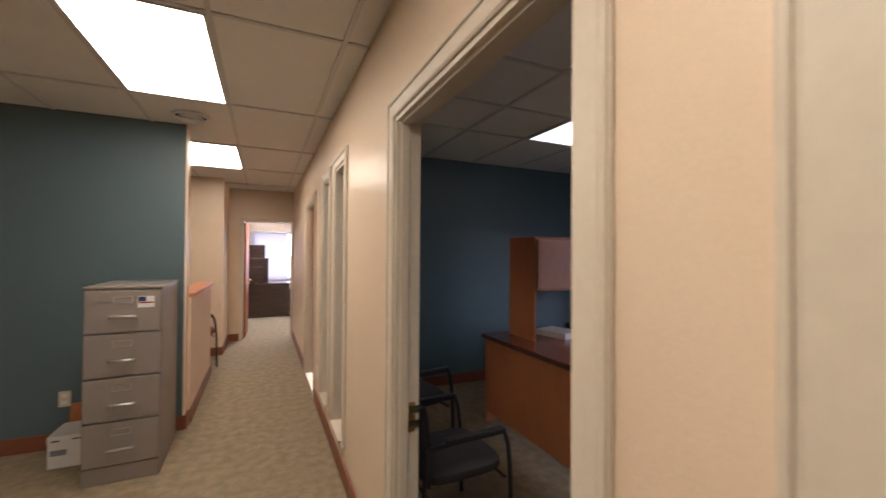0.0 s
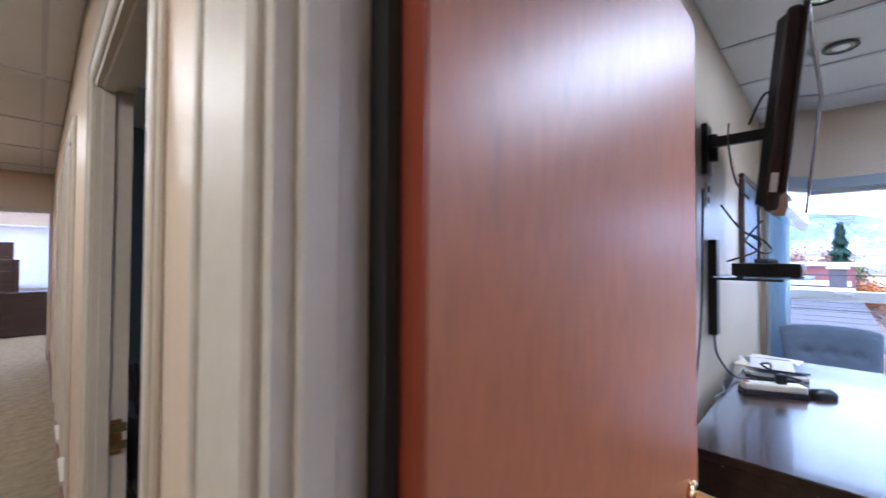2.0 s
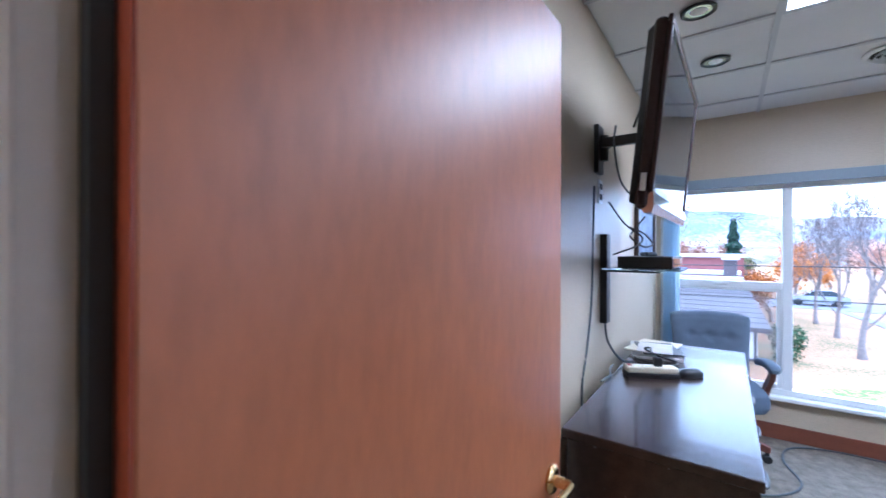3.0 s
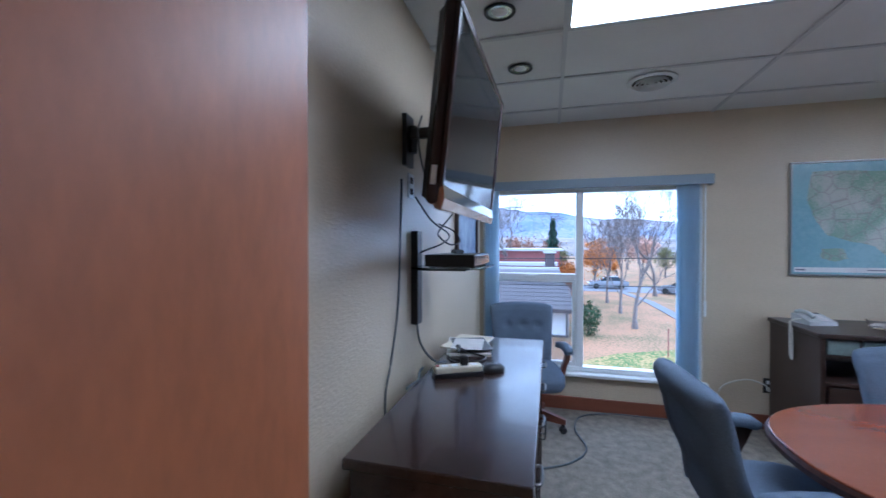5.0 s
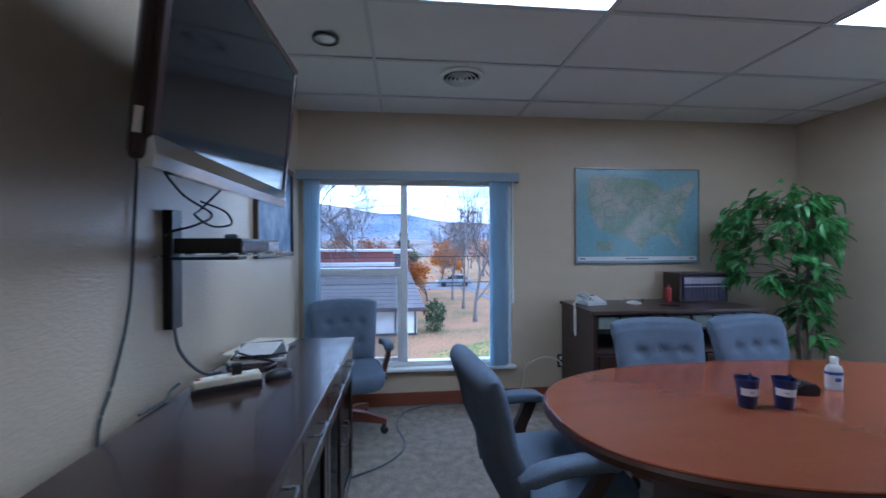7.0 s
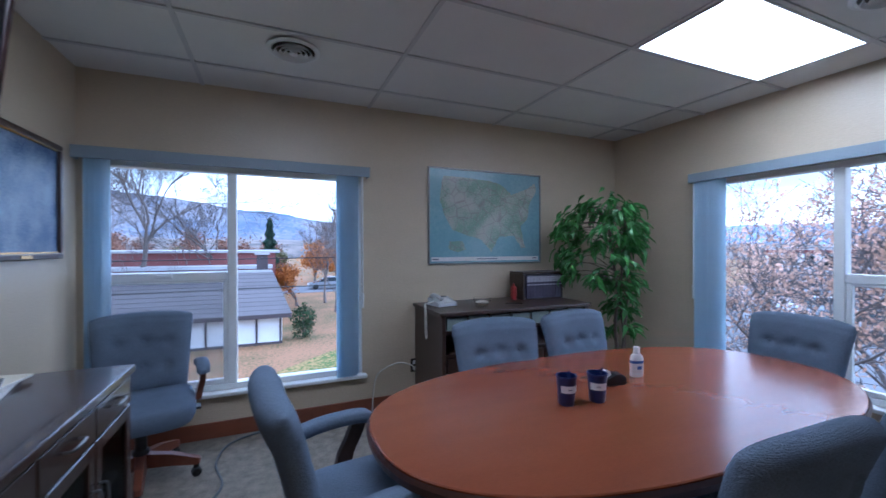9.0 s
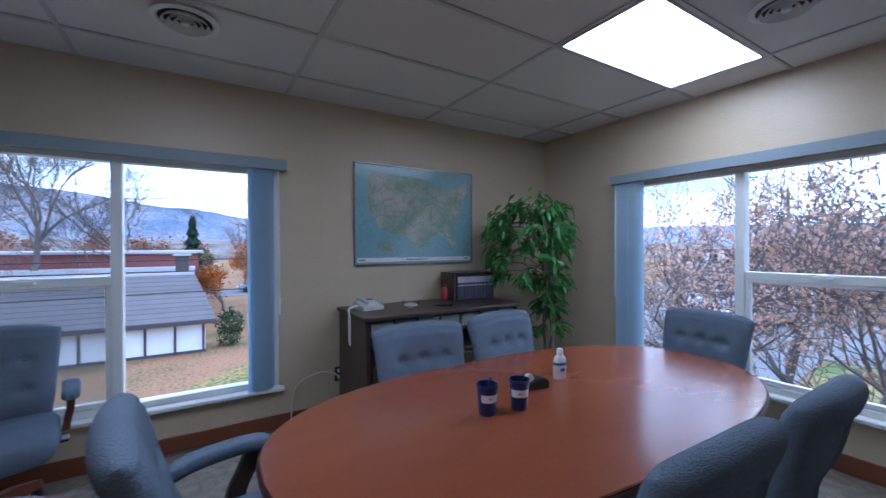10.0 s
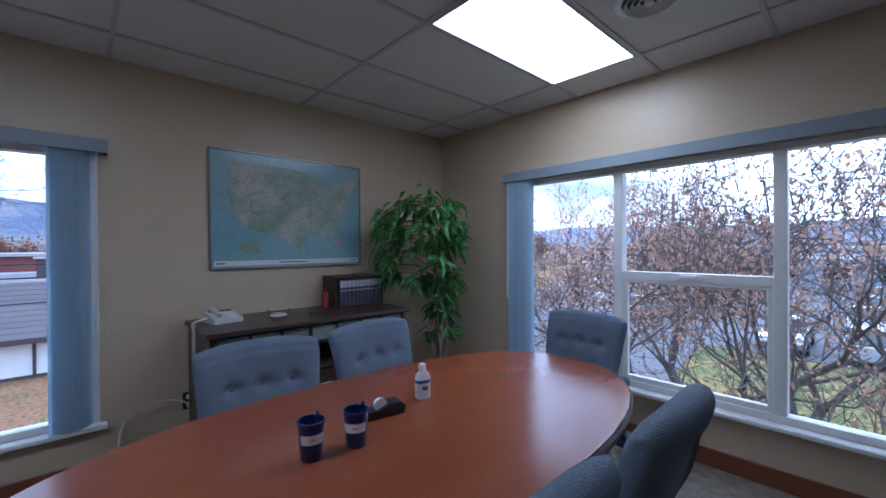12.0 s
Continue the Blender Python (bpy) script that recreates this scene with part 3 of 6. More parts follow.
# ---- windows ----
def window(name, label, along, a, b, z0, z1, plane, out, bars, rails, sashes):
    """A vinyl window: outer frame, mullions, meeting rails, panes and sill. along: 'y' for the east wall, 'x' for the south."""
    w = thing(name, label, "window", kind="structure")
    def bx(bm, u0, u1, d0, d1, c0, c1, bevel=0.004):
        p0, p1 = sorted((plane + out * d0, plane + out * d1))
        return box(bm, p0, p1, u0, u1, c0, c1, bevel, 1) if along == "y" else box(bm, u0, u1, p0, p1, c0, c1, bevel, 1)
    f = bmesh.new()
    bx(f, a, a + 0.045, 0.02, 0.10, z0, z1), bx(f, b - 0.045, b, 0.02, 0.10, z0, z1)
    bx(f, a + 0.045, b - 0.045, 0.02, 0.10, z0, z0 + 0.045), bx(f, a + 0.045, b - 0.045, 0.02, 0.10, z1 - 0.045, z1)
    part("window_frame", f, M_WHITE, w, "white vinyl frame")
    for u in bars:
        part("mullion", bx(bmesh.new(), u - 0.03, u + 0.03, 0.015, 0.10, z0 + 0.045, z1 - 0.045), M_WHITE, w)
    for u0, u1, z in rails:
        part("meeting_rail", bx(bmesh.new(), u0, u1, 0.025, 0.095, z - 0.03, z + 0.03), M_WHITE, w)
        part("sash_latch", bx(bmesh.new(), (u0 + u1) / 2 - 0.05, (u0 + u1) / 2 + 0.05, 0.01, 0.025, z - 0.005, z + 0.02), M_WHITE, w)
    for u0, u1, c0, c1 in sashes:
        s = bmesh.new()
        bx(s, u0, u0 + 0.03, 0.03, 0.07, c0, c1), bx(s, u1 - 0.03, u1, 0.03, 0.07, c0, c1), bx(s, u0 + 0.03, u1 - 0.03, 0.03, 0.07, c0, c0 + 0.035), bx(s, u0 + 0.03, u1 - 0.03, 0.03, 0.07, c1 - 0.02, c1)
        part("sash", s, M_WHITE, w)
        if along == "y":
            part("insect_screen", bx(bmesh.new(), u0 + 0.01, u1 - 0.01, 0.086, 0.088, c0 + 0.01, c1, 0), M_SCREENMESH, w, "grey insect mesh")
    ends = [a + 0.04, *sorted(bars), b - 0.04]
    for u0, u1 in zip(ends, ends[1:]):
        g = part("pane", bx(bmesh.new(), u0, u1, 0.058, 0.062, z0 + 0.04, z1 - 0.04, 0), M_GLASS, w, "clear glass pane")
        g.visible_shadow = False
    part("window_sill", bx(bmesh.new(), a - 0.03, b + (0.03 if b < 0.05 or along == "x" else 0.02), -0.055, 0.02, z0 - 0.028, z0 + 0.002, 0.006), M_WHITE, w, "white painted sill")
    return w


window("window_1", "wide white vinyl window with one sliding sash", "y", *WIN1, E0, 1, (-0.72,), ((-0.69, 0.09, 1.165),), ((-0.69, 0.09, WIN1[2] + 0.045, 1.14),))
window("window_2", "triple white vinyl window above the car park", "x", *WIN2, S0, -1, (1.635, 2.545), ((1.665, 2.515, 1.16),), ((1.665, 2.515, WIN2[2] + 0.045, 1.13),))
for i, s in enumerate(SLITS):
    w = thing("window_%d" % (i + 3), "narrow interior sidelight window in cream trim", "window", kind="structure")
    part("lining", boxes((W1 - 0.002, W0 + 0.002, s[0], s[0] + 0.015, 0.22, 2.09), (W1 - 0.002, W0 + 0.002, s[1] - 0.015, s[1], 0.22, 2.09), (W1 - 0.002, W0 + 0.002, s[0] + 0.015, s[1] - 0.015, 2.075, 2.09), (W1 - 0.03, W0 + 0.002, s[0] + 0.015, s[1] - 0.015, 0.22, 0.24)), M_TRIM, w)
    part("pane", boxes((0.545, 0.55, s[0] + 0.015, s[1] - 0.015, 0.24, 2.075)), M_GLASS, w)


# ---- vertical blinds ----
def blind(label, along, a, b, z0, z1, plane, inward, stacks, wand):
    t = thing("vertical_blind", label, "window blind")
    def bx(u0, u1, d0, d1, c0, c1, bevel=0.004):
        p0, p1 = sorted((plane + inward * d0, plane + inward * d1))
        return boxes((p0, p1, u0, u1, c0, c1), bevel=bevel) if along == "y" else boxes((u0, u1, p0, p1, c0, c1), bevel=bevel)
    part("valance", bx(a, b, 0.085, 0.097, z1 - 0.005, z1 + 0.075), M_VALANCE, t, "grey-blue fabric-covered valance")
    part("valance_return", bx(a, a + 0.012, 0.002, 0.085, z1 - 0.005, z1 + 0.075), M_VALANCE, t)
    part("valance_return", bx(b - 0.012, b, 0.002, 0.085, z1 - 0.005, z1 + 0.075), M_VALANCE, t)
    part("head_rail", bx(a + 0.02, b - 0.02, 0.03, 0.07, z1 + 0.03, z1 + 0.065), M_WHITE, t)
    # one slightly cupped slat, shared by all
    bm = bmesh.new()
    n = 5
    front = [bm.verts.new((0.043 * (2 * i / n - 1), 0.006 * (1 - (2 * i / n - 1) ** 2), z)) for z in (z0, z1 + 0.03) for i in range(n + 1)]
    back = [bm.verts.new((v.co.x, v.co.y - 0.0012, v.co.z)) for v in front]
    k = n + 1
    for s, f in ((front, 1), (back, -1)):
        for i in range(n):
            bm.faces.new((s[i], s[i + 1], s[k + i + 1], s[k + i])[::f])
    for i in range(n):
        bm.faces.new((front[i], back[i], back[i + 1], front[i + 1])), bm.faces.new((front[k + i], front[k + i + 1], back[k + i + 1], back[k + i]))
    for i in (0, n):
        bm.faces.new((front[i], front[k + i], back[k + i], back[i]))
    me = mesh_of("slat", bm, M_SLAT, True)
    for u0, u1, count, turn in stacks:
        for i in range(count):
            u = u0 + (u1 - u0) * i / max(1, count - 1)
            ang = turn + random.uniform(-5, 5)
            m = pose(plane + inward * 0.05, u, 0, 0, 0, 90 + ang) if along == "y" else pose(u, plane + inward * 0.05, 0, 0, 0, ang)
            part("slat", me, None, t, m=m)
    d = plane + inward * 0.07
    p = [(d, wand, z1), (d, wand, z0 + 0.65)] if along == "y" else [(wand, d, z1), (wand, d, z0 + 0.65)]
    part("wand", tube(bmesh.new(), p, 0.006), M_WHITE, t)
    q = (d, wand, z0 + 0.6) if along == "y" else (wand, d, z0 + 0.6)
    part("wand_grip", tube(bmesh.new(), [(q[0], q[1], q[2] + 0.06), q, (q[0], q[1], q[2] - 0.06)], 0.012, 0.009), M_WHITE, t)
    return t


blind("slate-blue vertical blind drawn open on the east window", "y", -1.72, 0.165, WIN1[2] + 0.012, 1.945, E0, -1, ((-1.615, -1.485, 8, 48), (0.085, 0.0, 4, 70)), -1.665)
blind("slate-blue vertical blind drawn open on the south window", "x", 0.68, 3.525, WIN2[2] + 0.012, 1.94, S0, 1, ((3.445, 3.275, 9, 48), (0.76, 0.86, 4, 40)), 3.49)

# ---- doors ----
d = thing("door_1", "open cherry wood door leaf standing against the wall", "door", pose(W0 + 0.009, 0.047, 0, 0, 0, -1.2), kind="structure")
L = 0.868
part("leaf", box(bmesh.new(), 0, L, -0.042, 0, 0.012, 2.002, 0.002, 1), M_CHERRY, d, "lacquered cherry veneer")
part("edge_strip", boxes((-0.003, 0.0, -0.041, -0.001, 0.013, 2.001)), M_DOOREDGE, d, "red-stained edge")
for z in (0.22, 1.02, 1.80):
    part("hinge", tube(bmesh.new(), [(-0.008, -0.047, z - 0.05), (-0.008, -0.047, z + 0.05)], 0.007), M_BRASS, d)

# Black strip in place of the deep shade between door lining and leaf.
fixed("trim_seal", boxes((W0 - 0.012, W0 + 0.004, 0.037, 0.069, 0.01, 2.02)), M_RUBBER, "black strip standing in for the shade in the hinge gap")


def lever(parent, x, y, z, side):
    bm = turned(bmesh.new(), [(0.032, 0), (0.033, 0.006), (0.028, 0.012), (0.014, 0.014), (0.012, 0.05), (0.0, 0.05)], 24)
    bm.transform(pose(x, y, z, 90 * (1 if side < 0 else -1)))
    rose = part("door_handle", bm, M_BRASS, parent, "polished brass lever handle", True)
    bm = tube(bmesh.new(), curve_pts([(x, y + side * 0.048, z), (x - 0.03, y + side * 0.05, z), (x - 0.085, y + side * 0.05, z + 0.004), (x - 0.115, y + side * 0.042, z - 0.008)], 6), 0.010, 0.007, 10)
    part("lever", bm, M_BRASS, rose, "", True)


lever(d, L - 0.065, -0.042, 0.90, -1)
part("latch_plate", boxes((L - 0.0005, L + 0.0015, -0.033, -0.009, 0.87, 0.93)), M_BRASS, d)
d = thing("door_3", "closed cherry wood door in the corridor", "door", pose(W1 + 0.075, DOOR3[0] + 0.02, 0), kind="structure")
part("leaf", box(bmesh.new(), 0, 0.04, 0, 0.88, 0.01, 2.02, 0.002, 1), M_CHERRY, d)
part("door_handle", tube(bmesh.new(), [(-0.06, 0.07, 0.95), (-0.05, 0.07, 0.95), (0, 0.07, 0.95)], 0.025), M_BRASS, d)
d = thing("door_4", "open cherry wood door of the far office", "door", pose(-0.315, 7.6, 0, 0, 0, 89), kind="structure")
part("leaf", box(bmesh.new(), 0, 0.86, -0.02, 0.02, 0.01, 1.99, 0.002, 1), M_CHERRY, d)
lever(d, 0.8, -0.02, 0.95, -1)
# brass strike plate of the dark office's doorway
s = thing("strike_plate", "worn brass strike plate on the door lining", "strike plate", pose(W0 - 0.03, DOOR2[1] - 0.020, 0.80))
part("plate", boxes((-0.016, 0.016, -0.002, 0.0005, -0.06, 0.06), bevel=0.0005), M_COPPER, s)
for z in (-0.045, 0.015):
    part("keeper", boxes((-0.012, 0.03, -0.004, -0.002, z, z + 0.03)), M_BRASS, s)

# ---- the oval meeting table ----
TX, TY, TZ = 2.485, -2.515, 0.714
t = thing("meeting_table", "large oval cherry-laminate meeting table with dark edging", "table", pose(TX, TY, 0))
def oval(a, b, z, k=96, n=2.5):
    return super_ring(0, 0, z, a, b, n, k)
part("tabletop", loft(bmesh.new(), [oval(0.598, 1.198, TZ - 0.028), oval(0.606, 1.206, TZ - 0.004), oval(0.602, 1.202, TZ)]), M_TABLE, t, "satin cherry laminate top")
part("edge_band", loft(bmesh.new(), [oval(0.585, 1.185, TZ - 0.048), oval(0.612, 1.212, TZ - 0.044), oval(0.616, 1.216, TZ - 0.02), oval(0.609, 1.209, TZ - 0.006), oval(0.590, 1.190, TZ - 0.032)]), M_TABLE_EDGE, t, "dark wood edge")
for y in (-0.62, 0.62):
    part("pedestal", box(bmesh.new(), -0.22, 0.22, y - 0.03, y + 0.03, 0.04, TZ - 0.05, 0.004), M_TABLE_EDGE, t)
    part("foot", box(bmesh.new(), -0.34, 0.34, y - 0.045, y + 0.045, 0, 0.045, 0.008), M_TABLE_EDGE, t)
part("modesty_panel", box(bmesh.new(), -0.02, 0.02, -0.59, 0.59, 0.2, TZ - 0.05, 0.003), M_TABLE_EDGE, t)


# ---- office chairs ----
W_BACK, Z_FOOT, Z_TOP = 0.545, 0.42, 0.94
FRONT = [-1.0, -0.985, -0.95, -0.90] + [-0.84 + 0.042 * i for i in range(41)] + [0.90, 0.95, 0.985, 1.0]
TUFTS = [(u, v) for v in (0.66, 0.38) for u in (-0.5, 0.0, 0.5)]


def back_point(u, v, side):
    """A point of the upholstered backrest: u across, v up, side +1 in front and -1 behind; the chair faces +y."""
    q = max(0.0, (v - 0.90) / 0.10)
    end = max(0.03, math.sqrt(max(0.0, 1 - q * q)))
    foot = 0.55 + 0.45 * min(1.0, v / 0.14)
    half = W_BACK * (0.84 + 0.16 * v) / 2 * (1 - 0.03 * (1 - end))
    x = half * u
    th = 0.058 * (0.80 + 0.20 * math.sin(math.pi * min(1, v * 1.05))) * end * foot
    y = side * th * max(0.0, 1 - abs(u) ** 5) ** 0.4 - 0.022 * (1 - u * u)
    y += -0.215 - 0.07 * v - 0.03 * v * v + 0.03 * math.exp(-((v - 0.22) / 0.18) ** 2)
    z = Z_FOOT + (Z_TOP - Z_FOOT) * v + 0.016 * v * (1 - u * u)
    if side > 0:
        for tu, tv in TUFTS:
            dx, dz = (u - tu) * half, (v - tv) * (Z_TOP - Z_FOOT)
            y -= 0.022 * math.exp(-(dx * dx + dz * dz) / 0.0010) * end
            y -= 0.003 * math.exp(-(dz * dz) / 0.0002 - (dx * dx) / 0.006) * end
        y -= 0.006 * math.exp(-((v - 0.93) * 0.5) ** 2 / 0.00006)
    else:
        # the rear panel is sewn in behind the rolled rim of the cushion
        rim = min(1.0, max(0.0, (0.86 - abs(u)) / 0.10)) * min(1.0, max(0.0, (0.82 - 0.10 * u * u - v) / 0.07))
        y += 0.024 * rim * rim * (3 - 2 * rim)
        y -= 0.012 * math.exp(-((v - 0.90) / 0.10) ** 2) * (1 - rim)
    z -= 0.014 * abs(u) ** 6 * v
    return (x, y, z)


def office_chair(label, wood, post):
    c = thing("office_chair", label, "chair", group="upholstered office chairs")
    levels = [0.022 * j for j in range(41)] + [0.905, 0.925, 0.945, 0.962, 0.977, 0.989, 0.997, 1.0]
    rings = [[back_point(u, v, 1) for u in FRONT] + [back_point(u, v, -1) for u in FRONT[-2:0:-1]] for v in levels]
    part("backrest", loft(bmesh.new(), rings), M_BLUE, c, "tufted slate-blue backrest", True)
    for u, v in TUFTS:
        bx_, by_, bz_ = back_point(u, v, 1)
        bm = turned(bmesh.new(), [(0.011, -0.004), (0.011, 0.003), (0.007, 0.006), (0.0, 0.007)], 12)
        bm.transform(pose(bx_, by_, bz_, -90 - 8))
        part("button", bm, M_BLUE, c, "", True)
    rings = []
    for z, g in ((0.385, 0.86), (0.392, 0.95), (0.42, 1.0), (0.462, 1.0), (0.484, 0.965), (0.496, 0.88), (0.501, 0.6), (0.502, 0.2)):
        rings.append([(x, y + 0.03, zz - 0.02 * max(0.0, (y - 0.1)) / 0.2) for x, y, zz in super_ring(0, 0, z, 0.27 * g, 0.265 * g, 4.5, 40)])
    part("seat", loft(bmesh.new(), rings), M_BLUE, c, "slate-blue upholstered seat", True)
    for s in (-1, 1):
        path = curve_pts([(s * 0.302, -0.25, 0.60), (s * 0.308, -0.12, 0.635), (s * 0.310, 0.04, 0.643), (s * 0.306, 0.13, 0.628)], 5)
        rings = []
        for i, p in enumerate(path):
            e = 0.45 + 0.55 * min(1.0, min(i, len(path) - 1 - i) / 2.0)
            rings.append([(p.x + 0.037 * e * math.copysign(abs(math.cos(a)) ** 0.6, math.cos(a)), p.y, p.z + 0.027 * e * math.copysign(abs(math.sin(a)) ** 0.6, math.sin(a))) for a in [2 * math.pi * q / 16 for q in range(16)]])
        part("arm_pad", loft(bmesh.new(), rings), M_BLUE, c, "padded blue arm", True)
        rings = []
        for p in curve_pts([(s * 0.308, 0.06, 0.618), (s * 0.306, 0.035, 0.56), (s * 0.296, 0.0, 0.50), (s * 0.285, -0.02, 0.43)], 6):
            rings.append([(p.x + dx, p.y + dy, p.z) for dx, dy in ((-0.016, -0.032), (0.016, -0.032), (0.016, 0.032), (-0.016, 0.032))])
        part("arm_post", loft(bmesh.new(), rings), post, c, "curved wooden arm post")
        part("arm_bracket", box(bmesh.new(), min(s * 0.3, s * 0.2), max(s * 0.3, s * 0.2), -0.055, 0.015, 0.372, 0.387, 0.002), M_BLACK, c)
    part("column", turned(bmesh.new(), [(0.055, 0.375), (0.055, 0.34), (0.03, 0.33), (0.03, 0.2), (0.042, 0.195), (0.042, 0.09)], 16), M_BLACK, c, "", True)
    for i in range(5):
        m = pose(0, 0, 0, 0, 0, 72 * i + 18)
        bm = loft(bmesh.new(), [[(x, -w, z0), (x, w, z0), (x, w * 0.8, z1), (x, -w * 0.8, z1)] for x, w, z0, z1 in ((0.03, 0.030, 0.095, 0.175), (0.16, 0.026, 0.09, 0.155), (0.29, 0.022, 0.075, 0.115), (0.305, 0.016, 0.08, 0.108))])
        leg = part("base_leg", bm, wood, c, "wood-capped base leg", m=m)
        bm = turned(bmesh.new(), [(0.0, -0.024), (0.022, -0.024), (0.027, -0.016), (0.027, 0.016), (0.022, 0.024), (0.0, 0.024)], 14)
        bm.transform(pose(0.285, 0, 0.0275, 90, 0, 25))
        box(bm, 0.272, 0.298, -0.012, 0.012, 0.03, 0.078)
        part("caster", bm, M_RUBBER, leg, "black twin caster", True)
    return c


LABEL = "slate-blue tufted office chair, padded arms,"
chair = office_chair(LABEL + " beside the window", M_CHAIRWOOD, M_CHAIRWOOD)
chair.matrix_basis = pose(3.965, -0.285, 0, 0, 0, 101)
dark_post = {}
for p in chair.children:
    if p.name.startswith("arm_post"):
        dark_post[p.data.name] = p.data.copy()
        dark_post[p.data.name].materials[0] = M_DARKWOOD
for x, y, rz, where in ((2.86, -2.175, 86, "at the table"), (2.91, -2.85, 96, "turned slightly"), (2.55, -3.66, -4, "by the south window"),
                        (2.565, -1.305, 186, "at the table end"), (1.98, -2.165, -91, "with its back to the room"), (1.965, -2.80, -89, "with its back to the room")):
    c = copy_thing(chair, pose(x, y, 0, 0, 0, rz))
    tagged(c, LABEL + " " + where)
    for p in c.children:
        if p.name.startswith("arm_post"):
            p.data = dark_post[p.data.name]

M_PEWTER = mat("dark pewter", (0.16, 0.155, 0.15), 0.32, 0.1, 8.0, metal=1.0)
# ---- the long cabinet under the television ----
X0, X1, Y0, Y1, TOP = 1.745, 3.32, -0.43, 0.095, 0.855
t = thing("media_cabinet", "long espresso-stained wooden cabinet with glazed doors", "cabinet", pose((X0 + X1) / 2, (Y0 + Y1) / 2, 0))
hx, hy = (X1 - X0) / 2, (Y1 - Y0) / 2
part("cabinet_top", box(bmesh.new(), -hx, hx, -hy, hy, TOP - 0.032, TOP, 0.005), M_ESPRESSO, t, "polished dark top")
for row in ((-hx + 0.03, -hx + 0.055, -hy + 0.03, hy - 0.01, 0.07, TOP - 0.032), (hx - 0.055, hx - 0.03, -hy + 0.03, hy - 0.01, 0.07, TOP - 0.032)):
    part("side_panel", boxes(row), M_ESPRESSO, t)
part("back_panel", boxes((-hx + 0.055, hx - 0.055, hy - 0.03, hy - 0.01, 0.07, TOP - 0.032)), M_ESPRESSO, t)
for z0, z1 in ((0.07, 0.10), (0.40, 0.42)):
    part("shelf", boxes((-hx + 0.055, hx - 0.055, -hy + 0.05, hy - 0.03, z0, z1)), M_ESPRESSO, t)
part("plinth", box(bmesh.new(), -hx + 0.045, hx - 0.045, -hy + 0.05, hy - 0.02, 0, 0.07, 0.003), M_ESPRESSO, t)
w = (2 * hx - 0.06) / 4
for i in range(4):
    a = -hx + 0.03 + i * w
    dr = part("drawer_front", box(bmesh.new(), a + 0.006, a + w - 0.006, -hy + 0.008, -hy + 0.03, 0.70, TOP - 0.042, 0.004), M_ESPRESSO, t)
    part("handle", tube(bmesh.new(), curve_pts([(a + w / 2 - 0.05, -hy + 0.008, 0.765), (a + w / 2 - 0.045, -hy - 0.014, 0.765), (a + w / 2 + 0.045, -hy - 0.014, 0.765), (a + w / 2 + 0.05, -hy + 0.008, 0.765)], 4), 0.005), M_PEWTER, dr, "dark pewter bow handle", True)
    f = bmesh.new()
    for r in ((a + 0.006, a + 0.056, 0.09, 0.69), (a + w - 0.056, a + w - 0.006, 0.09, 0.69), (a + 0.056, a + w - 0.056, 0.09, 0.14), (a + 0.056, a + w - 0.056, 0.64, 0.69)):
        box(f, r[0], r[1], -hy + 0.010, -hy + 0.03, r[2], r[3], 0.003, 1)
    dr = part("door", f, M_ESPRESSO, t, "framed cabinet door")
    part("glass", boxes((a + 0.056, a + w - 0.056, -hy + 0.018, -hy + 0.022, 0.14, 0.64)), M_SHELFGLASS, dr)
    hxp = a + (w - 0.03 if i % 2 == 0 else 0.03)
    part("handle", tube(bmesh.new(), curve_pts([(hxp, -hy + 0.010, 0.44), (hxp, -hy - 0.014, 0.445), (hxp, -hy - 0.014, 0.525), (hxp, -hy + 0.010, 0.53)], 4), 0.005), M_PEWTER, dr, "dark pewter bow handle", True)

# ---- television, mount and shelf ----
tilt = 6.0
t = thing("television", "large flat television on a tilted wall arm", "television", pose(2.415, -0.172, 1.895, tilt, 0, -1.0))
hw, hh = 0.485, 0.318
part("housing", box(bmesh.new(), -hw, hw, 0.0, 0.045, -hh, hh, 0.018, 3), M_TVRIM, t, "dark glossy housing")
part("back_cover", loft(bmesh.new(), [[(x * s, 0.045 + d, z * s) for x, z in ((-hw, -hh), (hw, -hh), (hw, hh), (-hw, hh))] for s, d in ((0.96, -0.004), (0.92, 0.022), (0.7, 0.034))]), M_BLACK, t)
bz = bmesh.new()
for r in ((-hw, hw, hh - 0.03, hh), (-hw, -hw + 0.03, -hh + 0.06, hh - 0.03), (hw - 0.03, hw, -hh + 0.06, hh - 0.03)):
    box(bz, r[0], r[1], -0.012, 0.004, r[2], r[3], 0.004, 1)
part("bezel", bz, M_TVRIM, t)
part("screen", boxes((-hw + 0.03, hw - 0.03, -0.006, 0.002, -hh + 0.06, hh - 0.03)), M_SCREEN, t, "dark reflective glass screen")
part("speaker_bar", loft(bmesh.new(), [[(x, -0.010, -hh + 0.062), (x, -0.020, -hh + 0.02), (x, -0.014, -hh - 0.012), (x, 0.01, -hh - 0.014), (x, 0.03, -hh + 0.02)] for x in (-hw + 0.01, hw - 0.01)]), M_SILVER, t, "silver speaker strip below the screen")
part("side_label", boxes((-hw - 0.001, -hw + 0.001, 0.012, 0.03, -hh + 0.06, -hh + 0.12)), M_LABEL, t)
t = thing("wall_mount", "black steel television wall bracket with a swing arm", "wall bracket", pose(2.46, N0, 1.93))
part("wall_plate", box(bmesh.new(), -0.05, 0.05, -0.022, 0.0, -0.12, 0.11, 0.003), M_BLACK, t)
